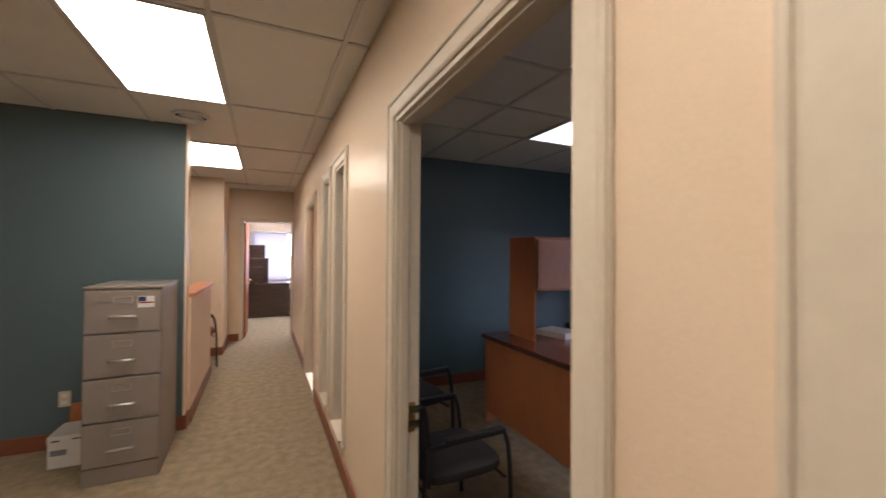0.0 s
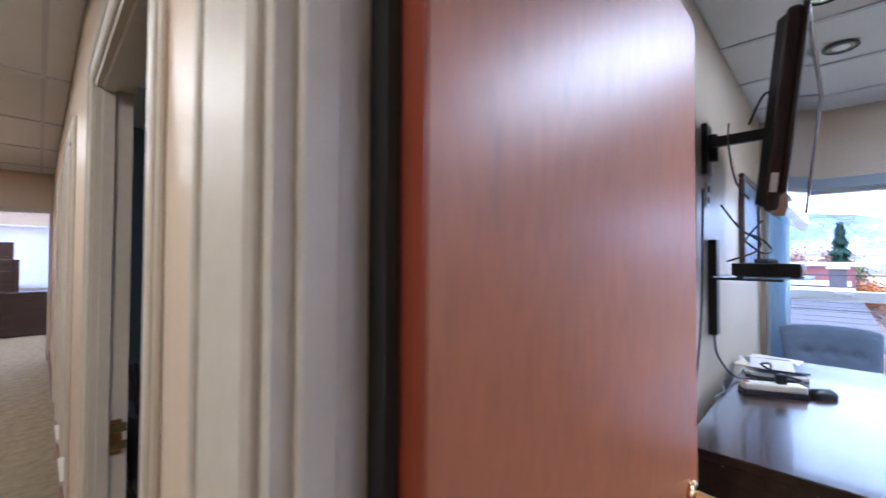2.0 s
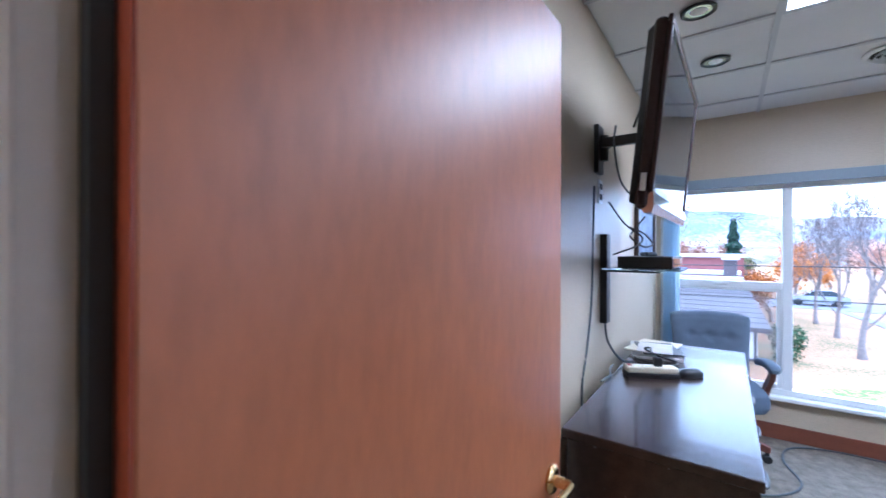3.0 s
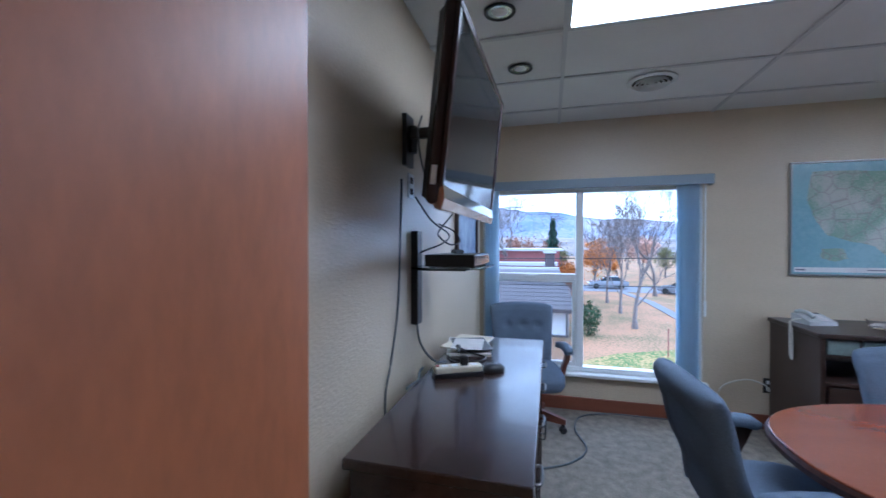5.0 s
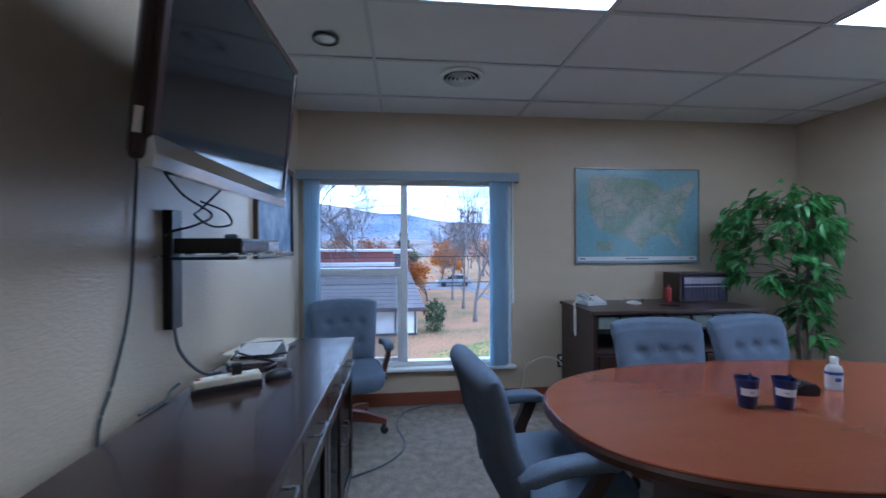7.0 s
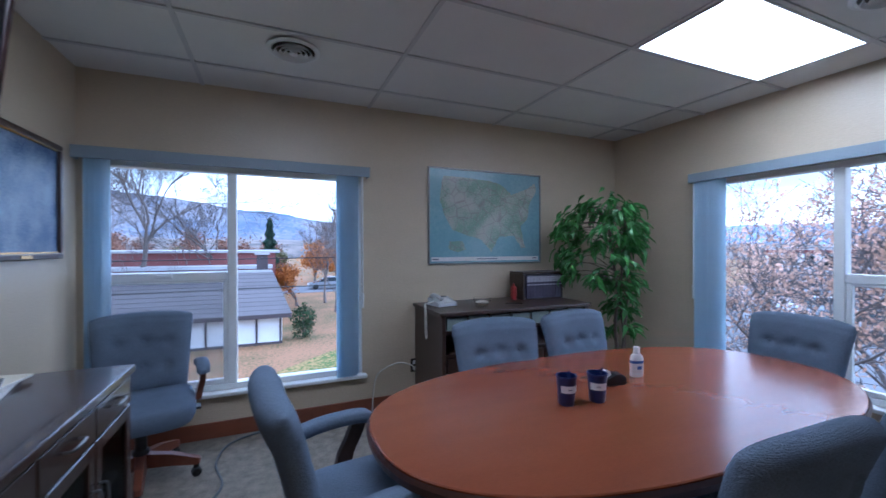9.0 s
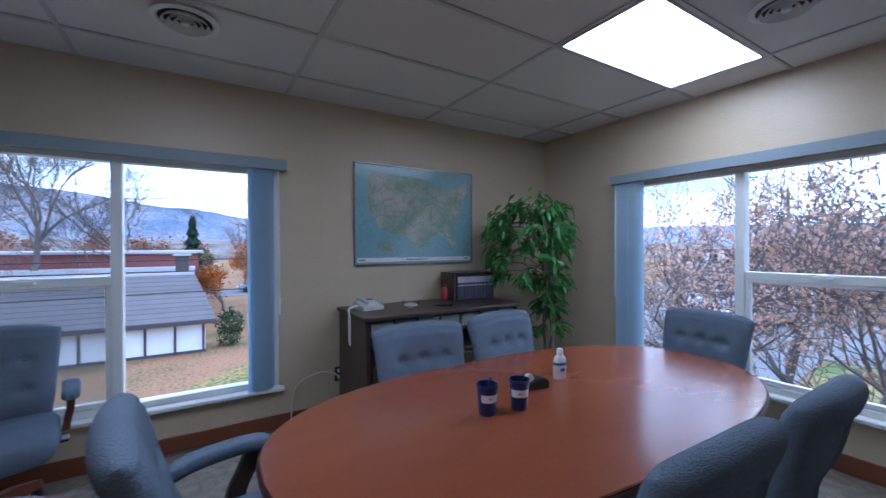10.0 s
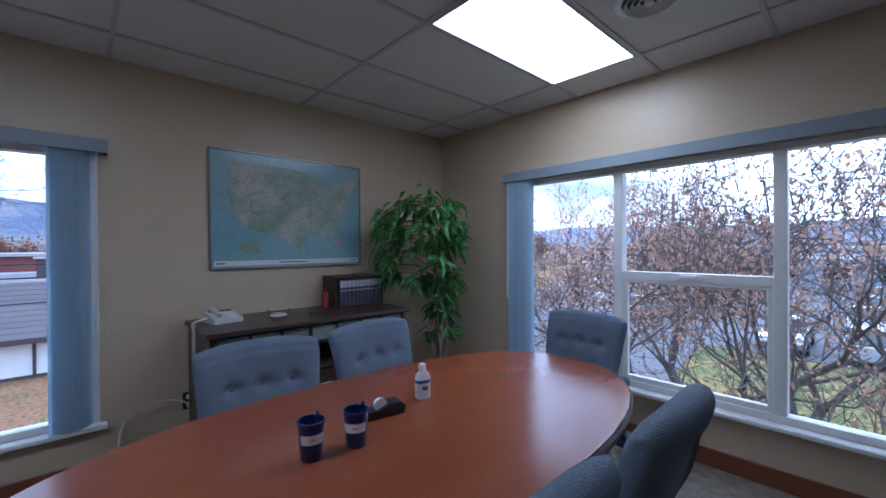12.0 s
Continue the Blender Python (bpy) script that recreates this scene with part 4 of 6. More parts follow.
part("pivot", tube(bmesh.new(), [(0, -0.035, -0.06), (0, -0.035, 0.06)], 0.02), M_BLACK, t)
part("arm", boxes((0.0, 0.03, -0.055, -0.03, 0.0, 0.045), (-0.03, 0.0, -0.30, -0.03, 0.0, 0.045), bevel=0.003), M_BLACK, t)
part("bracket_plate", boxes((-0.17, -0.13, -0.308, -0.286, -0.22, 0.20), (0.04, 0.08, -0.308, -0.286, -0.22, 0.20), (-0.17, 0.08, -0.300, -0.280, -0.03, 0.08)), M_BLACK, t)
t = thing("wall_switch", "white wall socket plate below the bracket", "socket", pose(2.52, N0, 1.73))
part("plate", box(bmesh.new(), -0.036, 0.036, -0.006, 0.0, -0.058, 0.058, 0.002), M_WHITE, t)
for z in (-0.026, 0.026):
    part("receptacle", box(bmesh.new(), -0.017, 0.017, -0.009, -0.006, z - 0.014, z + 0.014, 0.003), M_SEAM, t)
t = thing("media_shelf", "glass wall shelf on a black upright", "shelf", pose(2.56, N0, 1.355))
part("upright", box(bmesh.new(), -0.034, 0.034, -0.035, 0.0, -0.28, 0.165, 0.004), M_BLACK, t)
part("bracket", box(bmesh.new(), -0.045, 0.045, -0.27, -0.035, -0.022, -0.006, 0.003), M_BLACK, t)
part("shelf_board", loft(bmesh.new(), [[(x, y - 0.20, z) for x, y, z in super_ring(0.03, 0, zz, 0.235, 0.165, 6, 32)] for zz in (-0.006, 0.0)]), M_SHELFGLASS, t, "smoked glass shelf")
t = thing("cable_box", "flat black set-top box on the glass shelf", "set-top box", pose(2.60, -0.05, 1.3555))
part("case", box(bmesh.new(), -0.205, 0.205, -0.11, 0.11, 0.004, 0.056, 0.004), M_BLACK, t)
part("front_panel", boxes((-0.20, 0.07, -0.113, -0.1095, 0.008, 0.048)), M_SCREEN, t)
part("display_panel", boxes((0.071, 0.20, -0.113, -0.1095, 0.008, 0.048)), M_SILVER, t, "silver end panel")
for x in (-0.14, 0.14):
    for y in (-0.09, 0.09):
        part("rubber_foot", boxes((x - 0.012, x + 0.012, y - 0.012, y + 0.012, 0, 0.004)), M_RUBBER, t)
t = thing("remote_control", "slim grey remote lying on the set-top box", "remote control", pose(2.64, -0.03, 1.4118, 0, 0, 20))
part("case", box(bmesh.new(), -0.09, 0.09, -0.022, 0.022, 0, 0.018, 0.006), M_CABLE, t)
part("keypad", boxes((-0.07, 0.06, -0.016, 0.016, 0.018, 0.0195)), M_RUBBER, t)


def cable(name, label, ctrl, r, material, n=10):
    return tagged(part(name, tube(bmesh.new(), curve_pts(ctrl, n), r, None, 8), material, None, label, True), category="cable")


cable("cable", "grey cable hanging down the wall behind the cabinet", [(2.575, 0.158, 1.10), (2.58, 0.155, 1.05), (2.60, 0.15, 0.98), (2.63, 0.12, 0.91), (2.66, 0.08, 0.868), (2.70, 0.04, 0.863)], 0.006, M_CABLE)
cable("cable", "grey cable running down the wall from the television", [(2.38, 0.159, 1.74), (2.36, 0.158, 1.5), (2.33, 0.157, 1.2), (2.26, 0.159, 0.98), (2.20, 0.159, 0.86), (2.20, 0.159, 0.7)], 0.005, M_CABLE)
cable("cable", "black looping cable behind the television", [(2.55, -0.03, 1.6), (2.50, 0.02, 1.52), (2.42, 0.0, 1.49), (2.46, -0.04, 1.455), (2.56, -0.06, 1.47), (2.60, -0.02, 1.52), (2.52, 0.03, 1.55)], 0.004, M_BLACK)
cable("cable", "black looping cable above the set-top box", [(2.36, 0.09, 1.66), (2.40, 0.03, 1.56), (2.47, -0.03, 1.50), (2.40, -0.02, 1.46), (2.34, 0.04, 1.43), (2.37, 0.07, 1.42)], 0.004, M_BLACK)
cable("cable", "thin grey cable curling behind the television", [(2.36, 0.06, 2.0), (2.28, 0.05, 1.9), (2.30, 0.03, 1.75), (2.40, 0.0, 1.68)], 0.004, M_CABLE)
cable("cable", "thin black antenna lead above the television bracket", [(2.43, 0.0, 2.00), (2.42, -0.03, 2.07), (2.43, -0.06, 2.12), (2.44, -0.10, 2.09)], 0.005, M_BLACK)
cable("floor_cable", "grey extension cable snaking over the carpet", [(3.34, -0.35, 0.008), (3.5, -0.60, 0.007), (3.72, -0.72, 0.007), (4.02, -0.66, 0.007), (4.27, -0.72, 0.007), (4.39, -0.95, 0.007), (4.40, -1.3, 0.007), (4.405, -1.9, 0.007)], 0.007, M_CABLE, 14)
cable("phone_cord", "ivory cord looping up to the wall socket", [(4.405, -2.12, 0.33), (4.37, -2.07, 0.37), (4.36, -1.95, 0.40), (4.38, -1.80, 0.33), (4.39, -1.76, 0.20), (4.40, -1.75, 0.02)], 0.006, M_WHITECABLE)
cable("phone_cord", "white cord hanging at the socket", [(4.405, -2.16, 0.31), (4.37, -2.17, 0.26), (4.38, -2.20, 0.12), (4.39, -2.22, 0.02)], 0.005, M_WHITECABLE)

# ---- things on the long cabinet ----
t = thing("power_strip", "ivory power strip with plugs on the cabinet top", "power strip", pose(2.52, -0.06, TOP, 0, 0, -62))
part("base", box(bmesh.new(), -0.115, 0.115, -0.036, 0.036, 0, 0.020, 0.004), M_BLACK, t)
part("case", box(bmesh.new(), -0.111, 0.111, -0.032, 0.032, 0.0202, 0.048, 0.006), M_IVORY, t)
for i in range(4):
    part("outlet", box(bmesh.new(), -0.078 + 0.046 * i, -0.046 + 0.046 * i, -0.016, 0.016, 0.048, 0.0495, 0.0005, 1), M_WHITE if i != 2 else M_SEAM, t)
part("plug", box(bmesh.new(), 0.012, 0.048, -0.016, 0.016, 0.0497, 0.088, 0.006), M_BLACK, t)
part("switch", box(bmesh.new(), -0.104, -0.088, -0.01, 0.01, 0.048, 0.053, 0.001), M_RED, t)
t = thing("computer_mouse", "black computer mouse on the cabinet top", "mouse", pose(2.625, -0.213, TOP, 0, 0, -50))
part("shell", loft(bmesh.new(), [super_ring(0, 0, z, 0.055 * g, 0.031 * g, 2.6, 24) for z, g in ((0.0, 0.95), (0.008, 1.0), (0.022, 0.92), (0.031, 0.7), (0.035, 0.35))]), M_BLACK, t, "", True)
part("wheel", tube(bmesh.new(), [(0.028, -0.004, 0.031), (0.028, 0.004, 0.031)], 0.006), M_RUBBER, t)
for i, (dx, dy, dz, rz, w, h, m, lab) in enumerate(((3.02, -0.01, 0.0, 12, 0.38, 0.24, M_PAPER, "stack of creased printed papers"), (3.06, 0.0, 0.017, -8, 0.34, 0.22, M_IVORY, "thin tan folder"), (2.98, -0.03, 0.0275, 20, 0.28, 0.20, M_BLACK, "black notebook"), (2.95, -0.02, 0.0365, 6, 0.24, 0.17, M_PAPER, "loose printed sheets"))):
    hgt = (0.0165, 0.010, 0.0085, 0.005)[i]
    t = thing(("paper_stack", "folder", "notebook", "paper_stack")[i], lab + " on the cabinet top", ("papers", "folder", "notebook", "papers")[i], pose(dx, dy, TOP + dz, 0, 0, rz))
    part("cover", box(bmesh.new(), -w / 2, w / 2, -h / 2, h / 2, 0, hgt, 0.002, 1), m, t)
    part("pages", box(bmesh.new(), -w / 2 + 0.006, w / 2 - 0.006, -h / 2 - 0.001, h / 2 + 0.001, 0.002, hgt - 0.002), M_PAPER, t)
cable("cable", "black looped cable over the papers", [(2.58, -0.05, TOP + 0.09), (2.66, -0.04, TOP + 0.10), (2.76, 0.0, TOP + 0.07), (2.84, -0.06, TOP + 0.02), (2.82, -0.14, TOP + 0.008), (2.74, -0.12, TOP + 0.008), (2.72, -0.02, TOP + 0.012), (2.80, 0.06, TOP + 0.008), (2.86, 0.02, TOP + 0.008)], 0.005, M_BLACK)
cable("cable", "grey cable from the power strip to the wall", [(2.50, 0.10, TOP + 0.03), (2.46, 0.105, TOP + 0.02), (2.40, 0.09, TOP + 0.008), (2.34, 0.095, TOP + 0.008), (2.28, 0.10, TOP + 0.008)], 0.005, M_CABLE)

# ---- credenza with its phone and books ----
X0, X1, Y0, Y1, TOP = 3.80, 4.40, -3.50, -2.125, 0.893
t = thing("credenza", "dark walnut credenza with open shelves and drawers", "credenza", pose((X0 + X1) / 2, (Y0 + Y1) / 2, 0))
hx, hy = (X1 - X0) / 2, (Y1 - Y0) / 2
part("top", box(bmesh.new(), -hx - 0.02, hx, -hy - 0.02, hy + 0.02, TOP - 0.03, TOP, 0.006), M_WALNUT, t, "dark polished top")
for y in (-hy, hy - 0.03):
    part("side_panel", box(bmesh.new(), -hx, hx, y, y + 0.03, 0, TOP - 0.03, 0.003), M_WALNUT, t)
part("back_panel", boxes((hx - 0.015, hx, -hy + 0.03, hy - 0.03, 0.05, TOP - 0.03)), M_WALNUT, t)
for z in (0.06, 0.34, 0.56, 0.735):
    part("shelf", box(bmesh.new(), -hx + 0.01, hx - 0.015, -hy + 0.03, hy - 0.03, z, z + 0.02, 0.002), M_WALNUT, t)
n = 7
for i in range(1, n):
    y = -hy + 0.03 + (2 * hy - 0.06) * i / n
    part("divider", box(bmesh.new(), -hx + 0.015, hx - 0.015, y - 0.006, y + 0.006, 0.755, TOP - 0.03), M_WALNUT, t)
M_TRAY = mat("grey-green tray paper", (0.17, 0.20, 0.18), 0.6, 0.25, 9.0)
for i in range(n):
    y0 = -hy + 0.036 + (2 * hy - 0.06) * i / n
    part("tray", box(bmesh.new(), -hx + 0.006, hx - 0.05, y0 + 0.006, y0 + (2 * hy - 0.06) / n - 0.018, 0.758, 0.85, 0.002), M_TRAY, t, "pigeonhole filled with papers")
for i in range(3):
    y0 = -hy + 0.04 + (2 * hy - 0.08) * i / 3
    dr = part("drawer_front", box(bmesh.new(), -hx - 0.004, -hx + 0.015, y0 + 0.006, y0 + (2 * hy - 0.08) / 3 - 0.006, 0.365, 0.55, 0.004), M_WALNUT, t)
    part("handle", tube(bmesh.new(), [(-hx - 0.02, y0 + 0.17, 0.46), (-hx - 0.02, y0 + 0.27, 0.46)], 0.006), M_STEEL, dr)

t = thing("desk_phone", "light grey desk telephone on the credenza", "telephone", pose(4.17, -2.285, TOP, 0, 0, -80) @ Matrix.Scale(0.84, 4))
bm = loft(bmesh.new(), [[(x, -0.10, 0), (x, 0.10, 0), (x, 0.10, 0.075), (x, 0.05, 0.072), (x, -0.10, 0.03)] for x in (-0.105, 0.105)])
part("base", bm, M_PHONE, t)
part("display", boxes((-0.01, 0.085, 0.052, 0.095, 0.074, 0.079)), M_SEAM, t)
for i in range(3):
    for j in range(4):
        part("key", box(bmesh.new(), 0.0 + 0.026 * i, 0.018 + 0.026 * i, -0.075 + 0.028 * j, -0.058 + 0.028 * j, 0.035 + 0.008 * j, 0.046 + 0.008 * j, 0.002, 1), M_LABEL, t)
part("handset", tube(bmesh.new(), curve_pts([(-0.07, -0.09, 0.065), (-0.07, -0.06, 0.085), (-0.07, 0.04, 0.10), (-0.07, 0.09, 0.085)], 6), 0.018, 0.018, 12), M_PHONE, t, "", True)
cable("phone_cord", "ivory coiled cord hanging over the credenza's end", [(4.08, -2.17, 0.94), (4.06, -2.09, 0.92), (4.05, -2.096, 0.86), (4.045, -2.096, 0.72), (4.05, -2.096, 0.66), (4.07, -2.096, 0.70), (4.075, -2.096, 0.86), (4.10, -2.11, 0.905)], 0.006, M_WHITECABLE)
t = thing("glass_bowl", "small clear glass bowl with clips", "bowl", pose(4.06, -2.60, TOP))
part("bowl", turned(bmesh.new(), [(0.035, 0.0), (0.055, 0.008), (0.075, 0.06), (0.072, 0.06), (0.052, 0.013), (0.0, 0.010)], 24), M_GLASS, t, "", True)
part("clips", turned(bmesh.new(), [(0.05, 0.012), (0.058, 0.022), (0.03, 0.034), (0.0, 0.036)], 12), M_PAPER, t)
t = thing("book_set", "row of dark law books in a walnut rack", "books", pose(4.265, -3.306, TOP))
part("rack", boxes((-0.10, 0.12, -0.225, -0.205, 0, 0.235), (-0.10, 0.12, 0.205, 0.225, 0, 0.235), (0.10, 0.12, -0.205, 0.205, 0, 0.235), (-0.10, 0.12, -0.225, 0.225, 0.235, 0.25), (-0.10, 0.12, -0.205, 0.205, 0.0, 0.012), bevel=0.002), M_WALNUT, t)
for i in range(11):
    y = -0.195 + 0.0355 * i
    b = part("book", box(bmesh.new(), -0.115 + random.uniform(0, 0.004), 0.09, y, y + 0.033, 0.012, 0.222, 0.003, 1), M_BINDER, t)
    part("spine_label", boxes((-0.119, -0.1145, y + 0.001, y + 0.032, 0.160, 0.212)), M_SPINE, b)
    part("spine_label", boxes((-0.119, -0.1145, y + 0.003, y + 0.030, 0.130, 0.140)), M_SPINE, b)
t = thing("red_pot", "small red container beside the books", "container", pose(4.24, -3.03, TOP))
part("shell", turned(bmesh.new(), [(0.024, 0), (0.027, 0.008), (0.027, 0.11), (0.024, 0.115), (0.010, 0.125), (0.010, 0.145)], 18), M_RED, t, "", True)
t = thing("pen", "dark pen lying on the credenza", "pen", pose(3.98, -2.86, TOP, 0, 0, 60))
part("barrel", tube(bmesh.new(), [(-0.07, 0, 0.006), (0.0, 0, 0.006), (0.07, 0, 0.006)], 0.006, 0.004), M_BLACK, t)

# ---- map and picture ----
M_PEWTERFRAME = mat("grey anodised frame", (0.30, 0.30, 0.29), 0.36, 0.08, 6.0, metal=0.9)
MY, MZ = (-2.257 - 3.463) / 2, (2.09 + 1.218) / 2
t = thing("wall_map", "large laminated blue wall map in a silver frame", "map", pose(E0, MY, MZ))
a, b = 0.603, 0.436
part("sheet", boxes((-0.012, -0.008, -a + 0.012, a - 0.012, -b + 0.012, b - 0.012)), M_SEA, t, "pale blue sea of the printed map")


def land(pts):
    """Printed land: a thin flat shape with a frayed coast, from corners across and down the sheet."""
    out = []
    for p, q in zip(pts, pts[1:] + pts[:1]):
        for k in range(5):
            f = k / 5
            y, z = a - 2 * a * (p[0] + (q[0] - p[0]) * f), b - 2 * b * (p[1] + (q[1] - p[1]) * f)
            out.append((y + 0.012 * noise.noise(Vector((y * 30, z * 30, 0))), z + 0.012 * noise.noise(Vector((y * 30, z * 30, 5)))))
    return loft(bmesh.new(), [[(x, y, z) for y, z in out] for x in (-0.0121, -0.0124)])


part("land", land([(0.12, 0.09), (0.5, 0.10), (0.62, 0.14), (0.72, 0.24), (0.86, 0.17), (0.94, 0.10), (0.96, 0.18), (0.89, 0.33), (0.87, 0.50), (0.80, 0.60), (0.85, 0.82), (0.81, 0.83), (0.74, 0.70), (0.60, 0.71), (0.53, 0.88), (0.44, 0.74), (0.32, 0.70), (0.20, 0.64), (0.13, 0.50), (0.09, 0.32)]), M_LAND, t, "pale green and grey printed land")
part("land", land([(0.17, 0.76), (0.28, 0.76), (0.31, 0.85), (0.24, 0.87), (0.16, 0.84)]), M_LAND, t, "small printed inset of land")
part("backing", boxes((-0.008, -0.0005, -a + 0.005, a - 0.005, -b + 0.005, b - 0.005)), M_BOX, t)
part("legend_strip", boxes((-0.0135, -0.0121, -a + 0.03, a - 0.03, -b + 0.028, -b + 0.065)), M_LABEL, t, "white legend strip")
part("legend_print", boxes((-0.0142, -0.0136, a - 0.10, a - 0.04, -b + 0.04, -b + 0.052), (-0.0142, -0.0136, -0.10, 0.12, -b + 0.042, -b + 0.050), (-0.0142, -0.0136, -a + 0.05, -a + 0.10, -b + 0.042, -b + 0.052)), M_INK, t)
fr = bmesh.new()
for r in ((-a, a, b - 0.014, b), (-a, a, -b, -b + 0.014), (-a, -a + 0.014, -b + 0.014, b - 0.014), (a - 0.014, a, -b + 0.014, b - 0.014)):
    box(fr, -0.022, 0.0, r[0], r[1], r[2], r[3], 0.003, 1)
part("frame", fr, M_PEWTERFRAME, t, "thin grey metal frame")
t = thing("picture", "framed blue landscape print on the wall", "picture", pose(3.80, N0, 1.64))
a, b = 0.39, 0.33
part("print", boxes((-a + 0.03, a - 0.03, -0.012, -0.004, -b + 0.03, b - 0.03)), M_ART, t, "hazy blue landscape")
fr = bmesh.new()
for r in ((-a, a, b - 0.032, b), (-a, a, -b, -b + 0.032), (-a, -a + 0.032, -b + 0.032, b - 0.032), (a - 0.032, a, -b + 0.032, b - 0.032)):
    box(fr, r[0], r[1], -0.03, 0.0, r[2], r[3], 0.007, 2)
part("frame", fr, M_WALNUT, t, "dark moulded frame")
for r in ((-a + 0.03, a - 0.03, b - 0.042, b - 0.032), (-a + 0.03, a - 0.03, -b + 0.032, -b + 0.042)):
    part("gilt_slip", box(bmesh.new(), r[0], r[1], -0.022, -0.012, r[2], r[3]), M_BRASS, t)
part("title_plate", boxes((-0.05, 0.05, -0.034, -0.0305, -b + 0.008, -b + 0.024)), M_BRASS, t)

# ---- on the table ----
for x, y, rz in ((2.475, -2.125, -22), (2.45, -2.27, -40)):
    t = thing("pen_cup", "navy plastic cup with a white label and pens", "pen cup", pose(x, y, TZ, 0, 0, rz), group="navy pen cups")
    part("cup", turned(bmesh.new(), [(0.030, 0.0), (0.032, 0.004), (0.041, 0.114), (0.044, 0.116), (0.044, 0.121), (0.039, 0.121), (0.031, 0.008), (0.0, 0.008)], 32), M_NAVY, t, "", True)
    rings = [[((0.0335 + 0.0095 * (z / 0.12)) * math.cos(q), (0.0335 + 0.0095 * (z / 0.12)) * math.sin(q), z) for q in [math.radians(128 + 115 * i / 10) for i in range(11)]] for z in (0.055, 0.085)]
    bm = bmesh.new()
    vr = [[bm.verts.new(p) for p in r] for r in rings]
    vo = [[bm.verts.new((p[0] * 0.985, p[1] * 0.985, p[2])) for p in r] for r in rings]
    for i in range(10):
        bm.faces.new((vr[0][i], vr[0][i + 1], vr[1][i + 1], vr[1][i]))
        bm.faces.new((vo[0][i + 1], vo[0][i], vo[1][i], vo[1][i + 1]))
    part("label", bm, M_LABEL, t, "white paper label with a line of print", True)
    bm = bmesh.new()
    v = [bm.verts.new((1.012 * (0.0335 + 0.0095 * (z / 0.12)) * math.cos(math.radians(q)), 1.012 * (0.0335 + 0.0095 * (z / 0.12)) * math.sin(math.radians(q)), z)) for z, q in ((0.067, 175), (0.067, 195), (0.073, 195), (0.073, 175))]
    bm.faces.new(v)
    part("print_line", bm, M_INK, t)
    for k in range(2):
        part("pen", tube(bmesh.new(), [(0.01 * k, 0.01 - 0.02 * k, 0.012), (0.02 - 0.03 * k, -0.022 + 0.01 * k, 0.138)], 0.004), M_NAVY, t)
t = thing("tape_dispenser", "black desktop tape dispenser with white tape", "tape dispenser", pose(2.585, -2.475, TZ, 0, 0, -100) @ Matrix.Scale(1.0, 4))
bm = loft(bmesh.new(), [[(-0.085, y, 0), (0.075, y, 0), (0.08, y, 0.03), (0.06, y, 0.05), (0.02, y, 0.052), (-0.03, y, 0.028), (-0.075, y, 0.036), (-0.085, y, 0.03)] for y in (-0.03, 0.03)])
bmesh.ops.bevel(bm, geom=list(bm.edges), offset=0.003, segments=1, affect="EDGES")
part("base", bm, M_BLACK, t)
bm = turned(bmesh.new(), [(0.013, -0.009), (0.026, -0.009), (0.026, 0.009), (0.013, 0.009)], 24)
bm.transform(pose(-0.018, 0, 0.044, 90))
part("tape_roll", bm, M_WHITE, t, "white tape roll", True)
t = thing("lotion_bottle", "small white bottle with a blue label", "bottle", pose(2.615, -2.695, TZ, 0, 0, 78) @ Matrix.Scale(1.12, 4))
part("body", loft(bmesh.new(), [super_ring(0, 0, z, 0.030 * g, 0.019 * g, 2.6, 32) for z, g in ((0, 0.90), (0.003, 0.98), (0.01, 1), (0.078, 1), (0.092, 0.90), (0.100, 0.70), (0.104, 0.48))]), M_WHITE, t, "", True)
part("cap", turned(bmesh.new(), [(0.0145, 0.104), (0.0145, 0.131), (0.012, 0.134), (0.0, 0.134)], 20), M_WHITE, t, "", True)
part("label", loft(bmesh.new(), [super_ring(0, 0, z, 0.0304, 0.0194, 2.6, 32) for z in (0.022, 0.074)]), M_LABEL, t, "", True)
part("label_band", loft(bmesh.new(), [super_ring(0, 0, z, 0.0307, 0.0197, 2.6, 32) for z in (0.062, 0.074)]), M_BLUEINK, t, "blue printed band", True)
part("label_print", boxes((-0.012, 0.010, 0.0190, 0.0206, 0.036, 0.050)), M_BLUEINK, t)

# ---- sockets, vents and downlights ----
def socket(x, y, z, rz, material, label):
    t = thing("wall_socket", label, "socket", pose(x, y, z, 0, 0, rz))
    part("plate", box(bmesh.new(), -0.036, 0.036, -0.006, 0, -0.058, 0.058, 0.002), material, t)
    for k in (-0.026, 0.026):
        part("receptacle", box(bmesh.new(), -0.016, 0.016, -0.009, -0.006, k - 0.014, k + 0.014, 0.003), M_SEAM if material is M_BLACK else M_WHITE, t)
    return t


socket(E0, -2.13, 0.345, -90, M_SEAM, "dark wall socket with an ivory plug")
t = thing("plug", "ivory plug in the wall socket", "plug", pose(E0 - 0.009, -2.13, 0.32))
part("plug_body", box(bmesh.new(), -0.03, 0, -0.015, 0.015, -0.015, 0.015, 0.005), M_WHITECABLE, t)
socket(-1.38, 3.90, 0.36, 0, M_IVORY, "ivory wall socket on the teal wall")
socket(W1, 3.98, 0.33, -90, M_WHITE, "white wall socket in the corridor")


